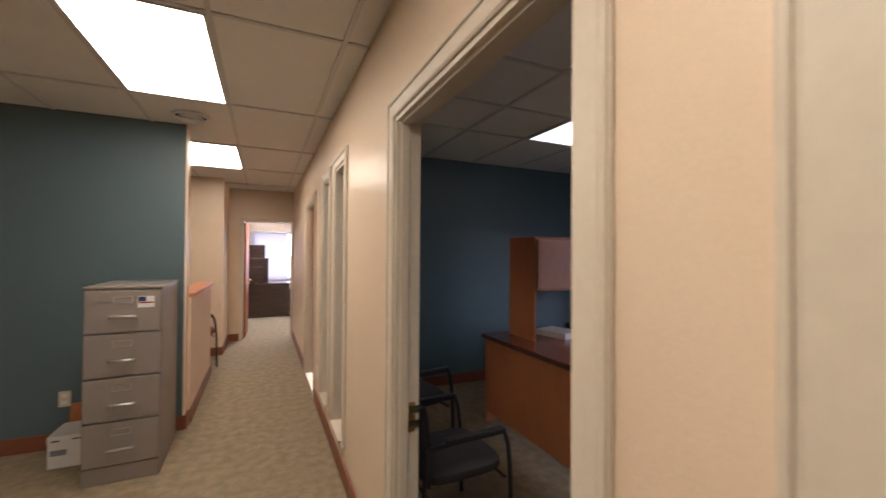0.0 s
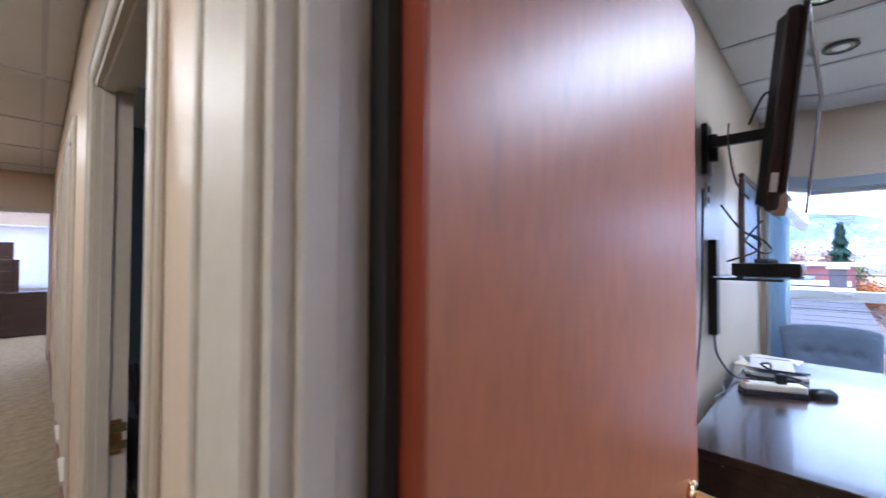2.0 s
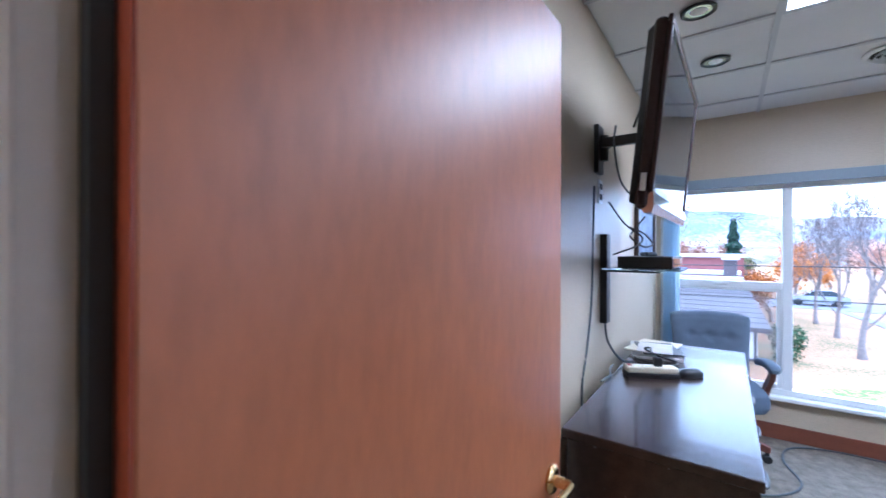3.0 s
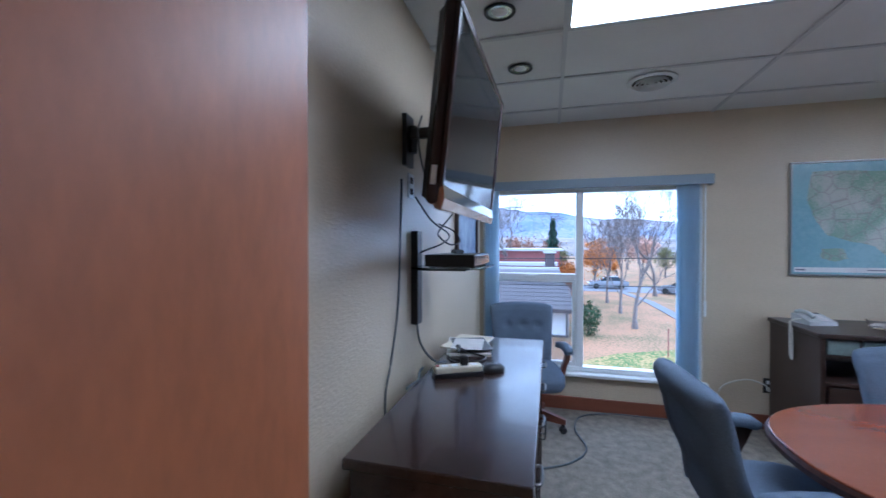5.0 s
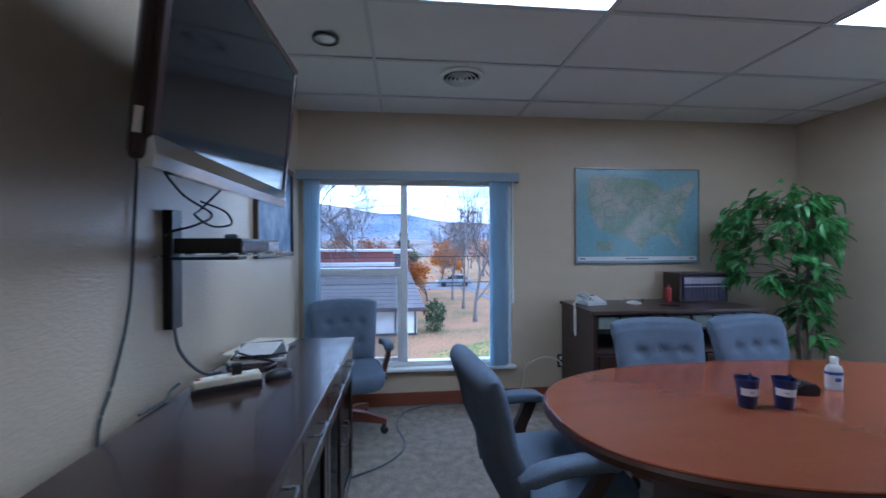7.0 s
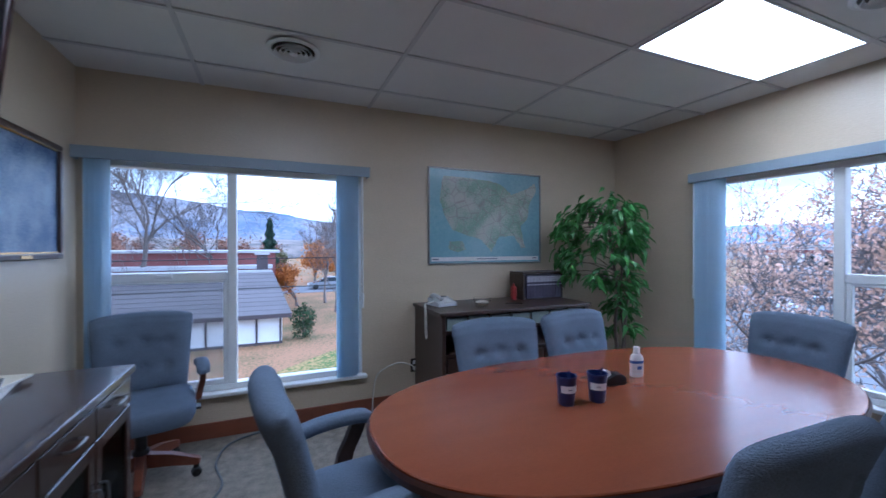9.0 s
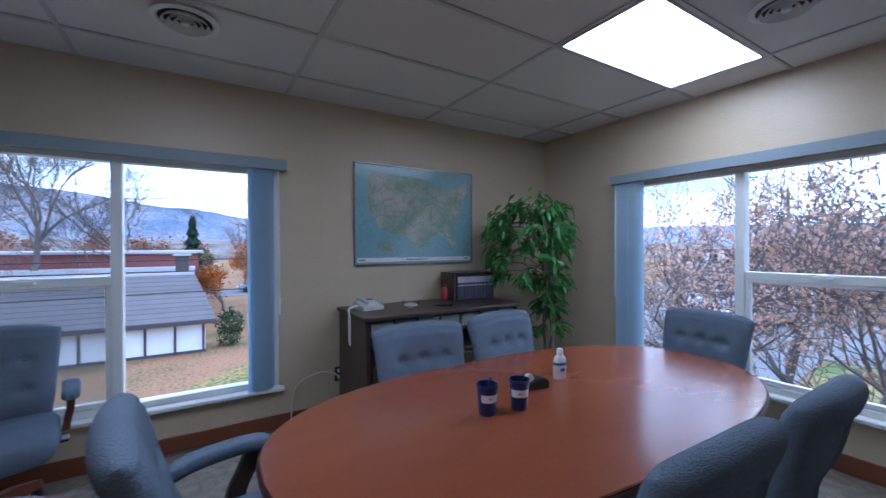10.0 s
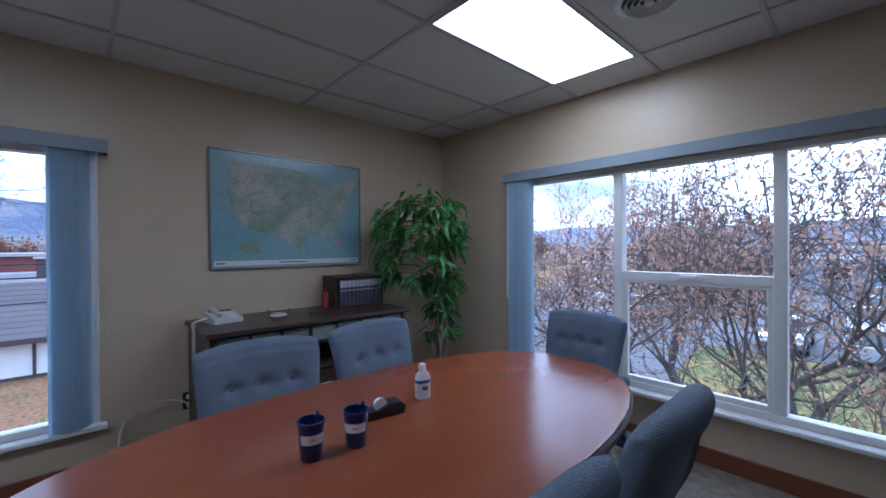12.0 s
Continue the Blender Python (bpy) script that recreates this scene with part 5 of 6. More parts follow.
def vent(x, y, r=0.15):
    t = thing("ceiling_vent", "round white louvred ceiling vent", "vent", pose(x, y, ZC), group="round ceiling vents")
    part("flange", turned(bmesh.new(), [(r, 0.0), (r * 1.0, -0.006), (r * 0.86, -0.014), (r * 0.8, -0.008), (r * 0.8, 0.0)], 40), M_WHITE, t, "", True)
    part("backing", turned(bmesh.new(), [(r * 0.8, -0.001), (r * 0.8, -0.004), (0, -0.004)], 32), M_SEAM, t)
    for k in (0.64, 0.46, 0.28):
        part("louvre", loft(bmesh.new(), [[(rr * r * math.cos(q), rr * r * math.sin(q), z) for q in [2 * math.pi * i / 36 for i in range(36)]] for rr, z in ((k, -0.005), (k + 0.09, -0.026), (k + 0.075, -0.027), (k - 0.012, -0.006))], False), M_WHITE, t, "", True)
    part("hub", turned(bmesh.new(), [(r * 0.14, -0.004), (r * 0.14, -0.026), (0, -0.028)], 16), M_WHITE, t)
    return t


vent(3.64, -1.11), vent(1.99, -3.57), vent(-0.56, 3.62, 0.13)
M_REFLECTOR = mat("satin aluminium reflector", (0.5, 0.5, 0.5), 0.25, 0.06, 8.0, metal=0.9)
for x, y in ((3.225, -0.29), (2.60, -0.24)):
    t = thing("downlight", "recessed downlight, unlit, with dark trim ring", "ceiling light", pose(x, y, ZC) @ Matrix.Scale(0.82, 4), group="recessed downlights")
    part("trim_ring", turned(bmesh.new(), [(0.088, 0.002), (0.088, -0.006), (0.078, -0.01), (0.066, -0.004), (0.066, 0.002)], 36), M_BLACK, t, "", True)
    part("reflector", turned(bmesh.new(), [(0.066, -0.002), (0.05, 0.004), (0.0, 0.0042)], 28), M_REFLECTOR, t, "", True)
    part("bulb", turned(bmesh.new(), [(0.0, -0.012), (0.025, -0.010), (0.044, -0.002), (0.046, 0.003)], 24), M_WHITE, t, "", True)

# ---- corridor things ----
t = thing("filing_cabinet", "four-drawer warm grey steel filing cabinet", "filing cabinet", pose(-0.857, 3.485, 0, 0, 0, 1.5) @ Matrix.Diagonal((1, 1, 0.985, 1)))
part("case", box(bmesh.new(), -0.205, 0.205, -0.30, 0.32, 0.0, 1.25, 0.006), M_CABINET, t)
part("cabinet_top", box(bmesh.new(), -0.209, 0.209, -0.318, 0.322, 1.2502, 1.268, 0.004), M_CABINET, t)
part("plinth", box(bmesh.new(), -0.2, 0.2, -0.312, -0.3002, 0.002, 0.11, 0.003), M_CABINET, t)
for i in range(4):
    z = 0.118 + 0.283 * i
    dr = part("drawer", box(bmesh.new(), -0.198, 0.198, -0.322, -0.3002, z, z + 0.272, 0.005), M_CABINET, t)
    part("handle", tube(bmesh.new(), curve_pts([(-0.065, -0.322, z + 0.098), (-0.06, -0.345, z + 0.105), (0.0, -0.352, z + 0.107), (0.06, -0.345, z + 0.105), (0.065, -0.322, z + 0.098)], 4), 0.009, None, 8), M_STEEL, dr, "chrome pull handle", True)
    fr = bmesh.new()
    for r in ((-0.05, 0.05, 0.228, 0.232), (-0.05, 0.05, 0.190, 0.194), (-0.05, -0.046, 0.194, 0.228), (0.046, 0.05, 0.194, 0.228)):
        box(fr, r[0], r[1], -0.326, -0.322, z + r[2], z + r[3])
    part("label_holder", fr, M_STEEL, dr, "steel label frame")
    part("card", boxes((-0.046, 0.046, -0.3235, -0.322, z + 0.194, z + 0.228)), M_CABINET, dr)
part("sticker", boxes((0.075, 0.165, -0.3235, -0.3221, 1.125, 1.20)), M_LABEL, t, "small sticker with red, blue and grey print")
part("sticker_print", boxes((0.078, 0.12, -0.3242, -0.3236, 1.165, 1.197)), M_NAVY, t)
part("sticker_print", boxes((0.08, 0.16, -0.3242, -0.3236, 1.152, 1.162)), M_RED, t)
t = thing("cardboard_box", "white cardboard box beside the filing cabinet", "box", pose(-1.225, 3.66, 0) @ Matrix.Diagonal((0.72, 1, 0.95, 1)))
part("carton", box(bmesh.new(), -0.16, 0.16, -0.13, 0.13, 0, 0.225, 0.003), M_BOX, t)
part("lid", box(bmesh.new(), -0.164, 0.164, -0.134, 0.134, 0.180, 0.229, 0.003), M_BOX, t)
part("print", boxes((0.02, 0.10, -0.136, -0.1341, 0.195, 0.203)), M_SEAM, t)
part("print", boxes((-0.13, -0.07, -0.136, -0.1341, 0.19, 0.20)), M_SEAM, t)
part("print", boxes((-0.14, -0.02, -0.132, -0.1301, 0.09, 0.13)), M_INK, t)
t = thing("paper_bag", "small brown bag standing behind the box", "bag", pose(-1.26, 3.856, 0.0))
part("bag", loft(bmesh.new(), [[(-w, -d, z), (w, -d, z), (w, d, z), (-w, d, z)] for w, d, z in ((0.07, 0.02, 0), (0.072, 0.025, 0.2), (0.065, 0.012, 0.33))]), M_CHERRY, t)


def arm_chair(label, seat_mat, frame_mat, m):
    """A stacking guest chair with a bent tube frame."""
    t = thing("guest_chair", label, "chair", m)
    for s in (-1, 1):
        part("side_frame", tube(bmesh.new(), curve_pts([(s * 0.27, 0.24, 0.012), (s * 0.275, 0.23, 0.40), (s * 0.275, 0.20, 0.63), (s * 0.275, 0.12, 0.655), (s * 0.275, -0.20, 0.645), (s * 0.265, -0.25, 0.60), (s * 0.26, -0.27, 0.3), (s * 0.26, -0.30, 0.012)], 6), 0.013, None, 8), frame_mat, t, "bent black tube frame", True)
        part("arm_cap", box(bmesh.new(), s * 0.275 - 0.024, s * 0.275 + 0.024, -0.16, 0.19, 0.662, 0.682, 0.008), M_BLACK, t)
        part("back_upright", tube(bmesh.new(), [(s * 0.22, -0.22, 0.42), (s * 0.215, -0.27, 0.84)], 0.011), frame_mat, t)
    part("seat", loft(bmesh.new(), [super_ring(0, 0.0, z, 0.235 * g, 0.24 * g, 5, 32) for z, g in ((0.415, 0.95), (0.43, 1.0), (0.465, 1.0), (0.48, 0.93), (0.484, 0.6))]), seat_mat, t, "", True)
    part("backrest", loft(bmesh.new(), [[(x, -0.262 - 0.1 * (z - 0.55) + 0.05 * (x / 0.22) ** 2 + y, z) for x, y in [(0.225 * g * math.copysign(abs(math.cos(a)) ** 0.4, math.cos(a)), 0.022 * g * math.copysign(abs(math.sin(a)) ** 0.7, math.sin(a))) for a in [2 * math.pi * i / 28 for i in range(28)]]] for z, g in ((0.55, 0.7), (0.57, 0.95), (0.62, 1.0), (0.78, 1.0), (0.83, 0.95), (0.85, 0.7))]), seat_mat, t, "", True)
    part("cross_bar", tube(bmesh.new(), [(-0.27, 0.2, 0.40), (0.27, 0.2, 0.40)], 0.009), frame_mat, t)
    part("cross_bar", tube(bmesh.new(), [(-0.26, -0.25, 0.40), (0.26, -0.25, 0.40)], 0.009), frame_mat, t)
    return t


M_RUST = mat("rust-red upholstery", (0.26, 0.06, 0.03), 0.85, 0.15, 4.0, 0.6, 180)
arm_chair("rust-red guest chair with a black frame in the nook", M_RUST, M_BLACK, pose(-0.86, 6.02, 0, 0, 0, -75))

# ---- dark office things ----
arm_chair("charcoal guest chair with black arms in the dark office", M_GREYSEAT, M_BLACK, pose(0.88, 1.93, 0, 0, 0, -88) @ Matrix.Diagonal((0.94, 0.94, 0.9, 1)))
arm_chair("charcoal guest chair further into the dark office", M_GREYSEAT, M_BLACK, pose(0.92, 2.76, 0, 0, 0, -80))
t = thing("desk", "large cherry desk with a return in the dark office", "desk", pose(1.75, 1.25, 0))
part("desktop", boxes((0, 0.80, 0, 1.83, 0.735, 0.765), (0.80, 1.9, 1.18, 1.83, 0.735, 0.765), bevel=0.004), M_TABLE, t)
part("edge_band", boxes((-0.004, 0.0, 0.0, 1.83, 0.73, 0.763)), M_TABLE_EDGE, t)
part("modesty_panel", boxes((0.03, 0.055, 0.05, 1.78, 0.09, 0.735)), M_CHERRY, t)
for y in (0.02, 1.785):
    part("end_panel", boxes((0.03, 0.76, y, y + 0.03, 0, 0.735)), M_CHERRY, t)
part("return_panel", boxes((0.80, 1.85, 1.79, 1.82, 0.02, 0.735), (1.85, 1.88, 1.2, 1.82, 0, 0.735)), M_CHERRY, t)
t = thing("desk_hutch", "cherry hutch with doors standing on the desk return", "hutch", pose(1.97, 2.62, 0.766) @ Matrix.Diagonal((1, 1, 0.92, 1)))
part("side_panel", boxes((0.0, 0.02, 0.0, 0.35, 0, 0.90)), M_CHERRY, t)
part("side_panel", boxes((0.98, 1.0, 0.0, 0.35, 0, 0.90)), M_CHERRY, t)
part("hutch_top", boxes((0.0, 1.0, 0.0, 0.35, 0.90, 0.925)), M_CHERRY, t)
part("back_panel", boxes((0.02, 0.98, 0.33, 0.35, 0, 0.90)), M_TEAL, t)
for i in range(2):
    part("door", box(bmesh.new(), 0.022 + 0.478 * i, 0.496 + 0.478 * i, -0.018, 0.0, 0.46, 0.895, 0.003), M_CHERRY, t, "cherry hutch door")
part("shelf", boxes((0.02, 0.98, 0.0, 0.33, 0.44, 0.46)), M_CHERRY, t)
t = thing("paper_stack", "loose stack of papers on the dark desk", "papers", pose(2.32, 2.74, 0.766, 0, 0, 15))
part("pages", box(bmesh.new(), -0.12, 0.12, -0.15, 0.15, 0, 0.05, 0.003), M_PAPER, t)
t = thing("paper_tray", "black letter tray on the dark desk", "tray", pose(2.72, 2.78, 0.766))
part("tray", boxes((-0.13, 0.13, -0.16, 0.16, 0, 0.01), (-0.13, -0.12, -0.16, 0.16, 0.01, 0.06), (0.12, 0.13, -0.16, 0.16, 0.01, 0.06), (-0.12, 0.12, 0.15, 0.16, 0.01, 0.06)), M_BLACK, t)

# ---- far office things ----
t = thing("desk", "espresso desk with a solid front in the far office", "desk", pose(0.10, 9.95, 0) @ Matrix.Diagonal((1.15, 1, 1, 1)))
part("desktop", box(bmesh.new(), -0.40, 0.40, -0.15, 0.55, 0.745, 0.775, 0.004), M_ESPRESSO, t)
part("front_panel", box(bmesh.new(), -0.38, 0.38, -0.13, -0.10, 0.02, 0.745, 0.003), M_ESPRESSO, t)
for x in (-0.38, 0.35):
    part("end_panel", boxes((x, x + 0.03, -0.10, 0.52, 0, 0.745)), M_ESPRESSO, t)
t = thing("bookcase", "espresso stepped bookcase standing on the far desk", "bookcase", pose(-0.15, 10.15, 0.776) @ Matrix.Diagonal((1.25, 1, 1.05, 1)))
part("tall_side", box(bmesh.new(), -0.17, 0.13, -0.15, 0.2, 0, 0.83, 0.004), M_ESPRESSO, t)
part("low_side", box(bmesh.new(), 0.13, 0.19, -0.13, 0.2, 0, 0.54, 0.004), M_ESPRESSO, t)
part("shelf_edge", boxes((-0.17, 0.13, -0.155, -0.15, 0.53, 0.55)), M_WALNUT, t)
t = thing("roller_shade", "pale lavender roller shade drawn down", "window shade", pose(0.12, 10.96, 1.25))
M_SHADE = mat("translucent pale shade cloth", (0.72, 0.70, 0.78), 0.8, 0.04, 6.0)
M_SHADE.node_tree.nodes["Principled BSDF"].inputs["Transmission Weight"].default_value = 0.0
let_through(M_SHADE, 0.6)
part("cloth", boxes((-0.42, 0.42, 0, 0.004, -0.45, 0.72)), M_SHADE, t)
part("roller", tube(bmesh.new(), [(-0.44, 0.0, 0.73), (0.44, 0.0, 0.73)], 0.025), M_WHITE, t)
part("hem_bar", boxes((-0.42, 0.42, -0.006, 0.010, -0.47, -0.45)), M_WHITE, t)
w = thing("window_5", "far office window with white frame", "window", kind="structure")
part("window_frame", boxes((-0.25, -0.20, 11.02, 11.1, 0.8, 2.0), (1.25, 1.30, 11.02, 11.1, 0.8, 2.0), (-0.25, 1.25, 11.02, 11.1, 0.8, 0.85), (-0.25, 1.25, 11.02, 11.1, 1.95, 2.0), (0.30, 0.34, 11.02, 11.1, 0.85, 1.95)), M_WHITE, w)
t = thing("drawer_rack", "steel desktop drawer rack in the far office", "drawer rack", pose(0.64, 10.05, 0))
part("case", box(bmesh.new(), -0.08, 0.14, -0.2, 0.2, 0, 0.62, 0.004), M_CABINET, t)
for i in range(4):
    part("drawer_front", box(bmesh.new(), -0.075, 0.135, -0.212, -0.2005, 0.03 + 0.145 * i, 0.16 + 0.145 * i, 0.003), M_STEEL, t)

# ---- the silk ficus ----
random.seed(11)
PX, PY = 3.86, -3.95
t = thing("ficus_tree", "silk ficus tree with green leaves in a dark pot", "plant", pose(PX, PY, 0))
part("pot", turned(bmesh.new(), [(0.12, 0), (0.13, 0.01), (0.17, 0.27), (0.18, 0.28), (0.18, 0.31), (0.155, 0.31), (0.15, 0.27), (0.0, 0.27)], 32), M_BLACK, t, "dark round pot", True)
stems = []
for k in range(3):
    a = 2.1 * k
    pts = curve_pts([(0.03 * math.cos(a), 0.03 * math.sin(a), 0.26), (0.05 * math.cos(a + 1), 0.05 * math.sin(a + 1), 0.7), (0.06 * math.cos(a + 2.4), 0.06 * math.sin(a + 2.4), 1.15), (0.10 * math.cos(a + 3), 0.10 * math.sin(a + 3) + 0.04, 1.7)], 8)
    stems.append(pts)
    part("trunk", tube(bmesh.new(), pts, 0.018, 0.007), M_BARK, t, "twisted brown stem", True)


def leaf_mesh(length, width, sag):
    """A pointed leaf, folded along its rib, drooping at the tip."""
    bm = bmesh.new()
    rows = []
    for i, f in enumerate((0.12, 0.75, 1.0, 0.8, 0.42, 0.03)):
        s = i / 5
        z = -sag * s * s * length
        rows.append([bm.verts.new((length * s, w * width * f / 2, z + abs(w) * 0.012)) for w in (-1, 0, 1)])
    for a, b in zip(rows, rows[1:]):
        bm.faces.new((a[0], b[0], b[1], a[1])), bm.faces.new((a[1], b[1], b[2], a[2]))
    return mesh_of("leaf", bm, M_LEAF, True)


leaves = [leaf_mesh(0.10, 0.042, 0.45), leaf_mesh(0.085, 0.038, 0.6), leaf_mesh(0.115, 0.046, 0.7)]
limbs = bmesh.new()
spots = []
for i in range(66):
    low = i % 5 == 0
    z = random.uniform(0.50, 1.10) if low else 1.08 + 0.76 * random.random() ** 0.9
    root = min(random.choice(stems), key=lambda p: abs(p.z - min(z, 1.66) + 0.1))
    reach = random.uniform(0.08, 0.16) if low else 0.14 + 0.27 * math.sin(math.pi * min(1, max(0.0, (z - 0.85) / 1.1)))
    a, out = random.uniform(0, 2 * math.pi), reach * random.uniform(0.55, 1.05)
    shift = 0.0 if low else min(1.0, (1.98 - z) / 0.45)
    tip = Vector((out * math.cos(a) + 0.13 * shift, out * math.sin(a) + 0.20 * shift, z))
    tip.x, tip.y = min(tip.x, 0.44), max(tip.y, -0.38)
    mid = (root + tip) / 2 + Vector((0, 0, 0.07))
    tube(limbs, curve_pts([root, mid, tip], 4), 0.005, 0.002, 5)
    spots.append((mid, tip))
part("branchwork", limbs, M_BARK, t, "thin brown twigs")
rest = bmesh.new()
for mid, tip in spots:
    for k in range(14):
        p = mid.lerp(tip, random.uniform(0.6, 1.06)) + Vector([random.gauss(0, 0.032) for _ in range(3)])
        p.x, p.y = min(p.x, 0.46), max(p.y, -0.41)
        out = math.degrees(math.atan2(p.y - 0.04, p.x)) + random.uniform(-75, 75)
        m = pose(*p, random.uniform(-35, 35), random.uniform(-15, 48), out)
        if k < 5:
            part("leaf", random.choice(leaves), None, t, m=m)
        else:
            rest.from_mesh(leaves[k % 3])
            rest.verts.ensure_lookup_table()
            bmesh.ops.transform(rest, matrix=m, verts=rest.verts[-18:])
tagged(part("foliage", rest, M_LEAF, t, "", True), kind="stuff")

# ---- outdoors ----
G = -3.6
random.seed(5)
bm = bmesh.new()
bmesh.ops.create_grid(bm, x_segments=40, y_segments=40, size=900)
bm.transform(Matrix.Translation((0, 0, G)))
fixed("ground", bm, M_LAWN, "lawn strewn with orange fallen leaves")
M_GRASS = two_tone("mown grass with few leaves", (0.085, 0.125, 0.035), (0.33, 0.22, 0.09), 0.5, 0.14, 0.56, speck=16, weight=1.4)


def sheet(name, pts, z, material, label):
    bm = bmesh.new()
    v0, v1 = [bm.verts.new((x, y, z - 0.03)) for x, y in pts], [bm.verts.new((x, y, z)) for x, y in pts]
    bm.faces.new(v1)
    for i in range(len(pts)):
        j = (i + 1) % len(pts)
        bm.faces.new((v0[i], v0[j], v1[j], v1[i]))
    return fixed(name, bm, material, label)


sheet("lawn_near", [(6, 2.5), (16.5, 0.5), (20.5, -3.4), (22.5, -7.2), (19, -9.5), (6, -9.5)], G + 0.02, M_GRASS, "strip of green mown grass")
sheet("road", [(40, -40), (47, -8.5), (47, 60), (54, 60), (54, -12), (70, -50)], G + 0.035, M_ASPHALT, "grey asphalt road past the lawn")
sheet("pavement", [(25.5, -9.6), (39.5, -9.4), (47, -8.3), (47, -7.6), (39, -8.6), (25.5, -8.8)], G + 0.045, M_ASPHALT, "pale worn footpath")
sheet("parking_lot", [(-60, -24.3), (10.4, -24.3), (13.0, -31), (30.0, -64), (-60, -64)], G + 0.03, M_ASPHALT, "asphalt car park")
sheet("road_south", [(5.3, -6.2), (15, -6.2), (34, -60), (64, -120), (40, -120), (13, -31), (10.4, -24.1), (7.1, -24.1)], G + 0.05, M_ASPHALT, "blue-grey street seen through the branches")
sheet("lawn_south", [(-20, -6.2), (5.2, -6.2), (7.0, -24.1), (-20, -24.1)], G + 0.02, M_GRASS, "green lawn below the oak")


def ridge(name, material, label, radius, a0, a1, heights, rough, seed, kind="structure"):
    """A long hill: a strip of slopes at a distance, its crest running through the given heights."""
    rnd = random.Random(seed)
    n = 160
    cols = []
    for i in range(n + 1):
        s = i / n
        a = math.radians(a0 + (a1 - a0) * s)
        p = s * (len(heights) - 1)
        k = min(int(p), len(heights) - 2)
        f = p - k
        f = f * f * (3 - 2 * f)
        h = heights[k] * (1 - f) + heights[k + 1] * f
        h += rough * radius * 0.01 * noise.noise(Vector((s * 40, seed, 0))) + rough * radius * 0.004 * noise.noise(Vector((s * 160, seed, 3)))
        cols.append([(math.cos(a) * r, math.sin(a) * r, z) for r, z in ((radius * 0.72, G - 1), (radius * 0.82, h * 0.35 + rough * rnd.uniform(0, 1)), (radius * 0.92, h * 0.75), (radius, h), (radius * 1.1, G))])
    bm = bmesh.new()
    vs = [[bm.verts.new(p) for p in c] for c in cols]
    for a, b in zip(vs, vs[1:]):
        for i in range(4):
            bm.faces.new((a[i], b[i], b[i + 1], a[i + 1]))
    return fixed(name, bm, material, label, True)


tan = lambda d: math.tan(radians(d))
ridge("backdrop_hill", M_HILL, "long hill with dry grass, blue-grey haze in its colour", 620, 34, -30, [620 * tan(e) for e in (8.2, 7.4, 6.2, 4.9, 3.6, 2.8, 2.2)], 0.25, 3)
ridge("backdrop_mountain", M_FARHILL, "far mountain ridge coloured by blue haze", 820, -28, -150, [820 * tan(e) for e in (1.8, 1.6, 2.6, 2.3, 3.0, 2.2, 2.6, 2.0)], 0.4, 7)
ridge("backdrop_woods", M_TOWN, "distant bare woods and roofs", 260, 40, -150, [260 * tan(e) for e in (1.7, 1.4, 1.3, 1.0, 0.7, 0.5, 0.6, 0.5, 0.7)], 0.5, 9)


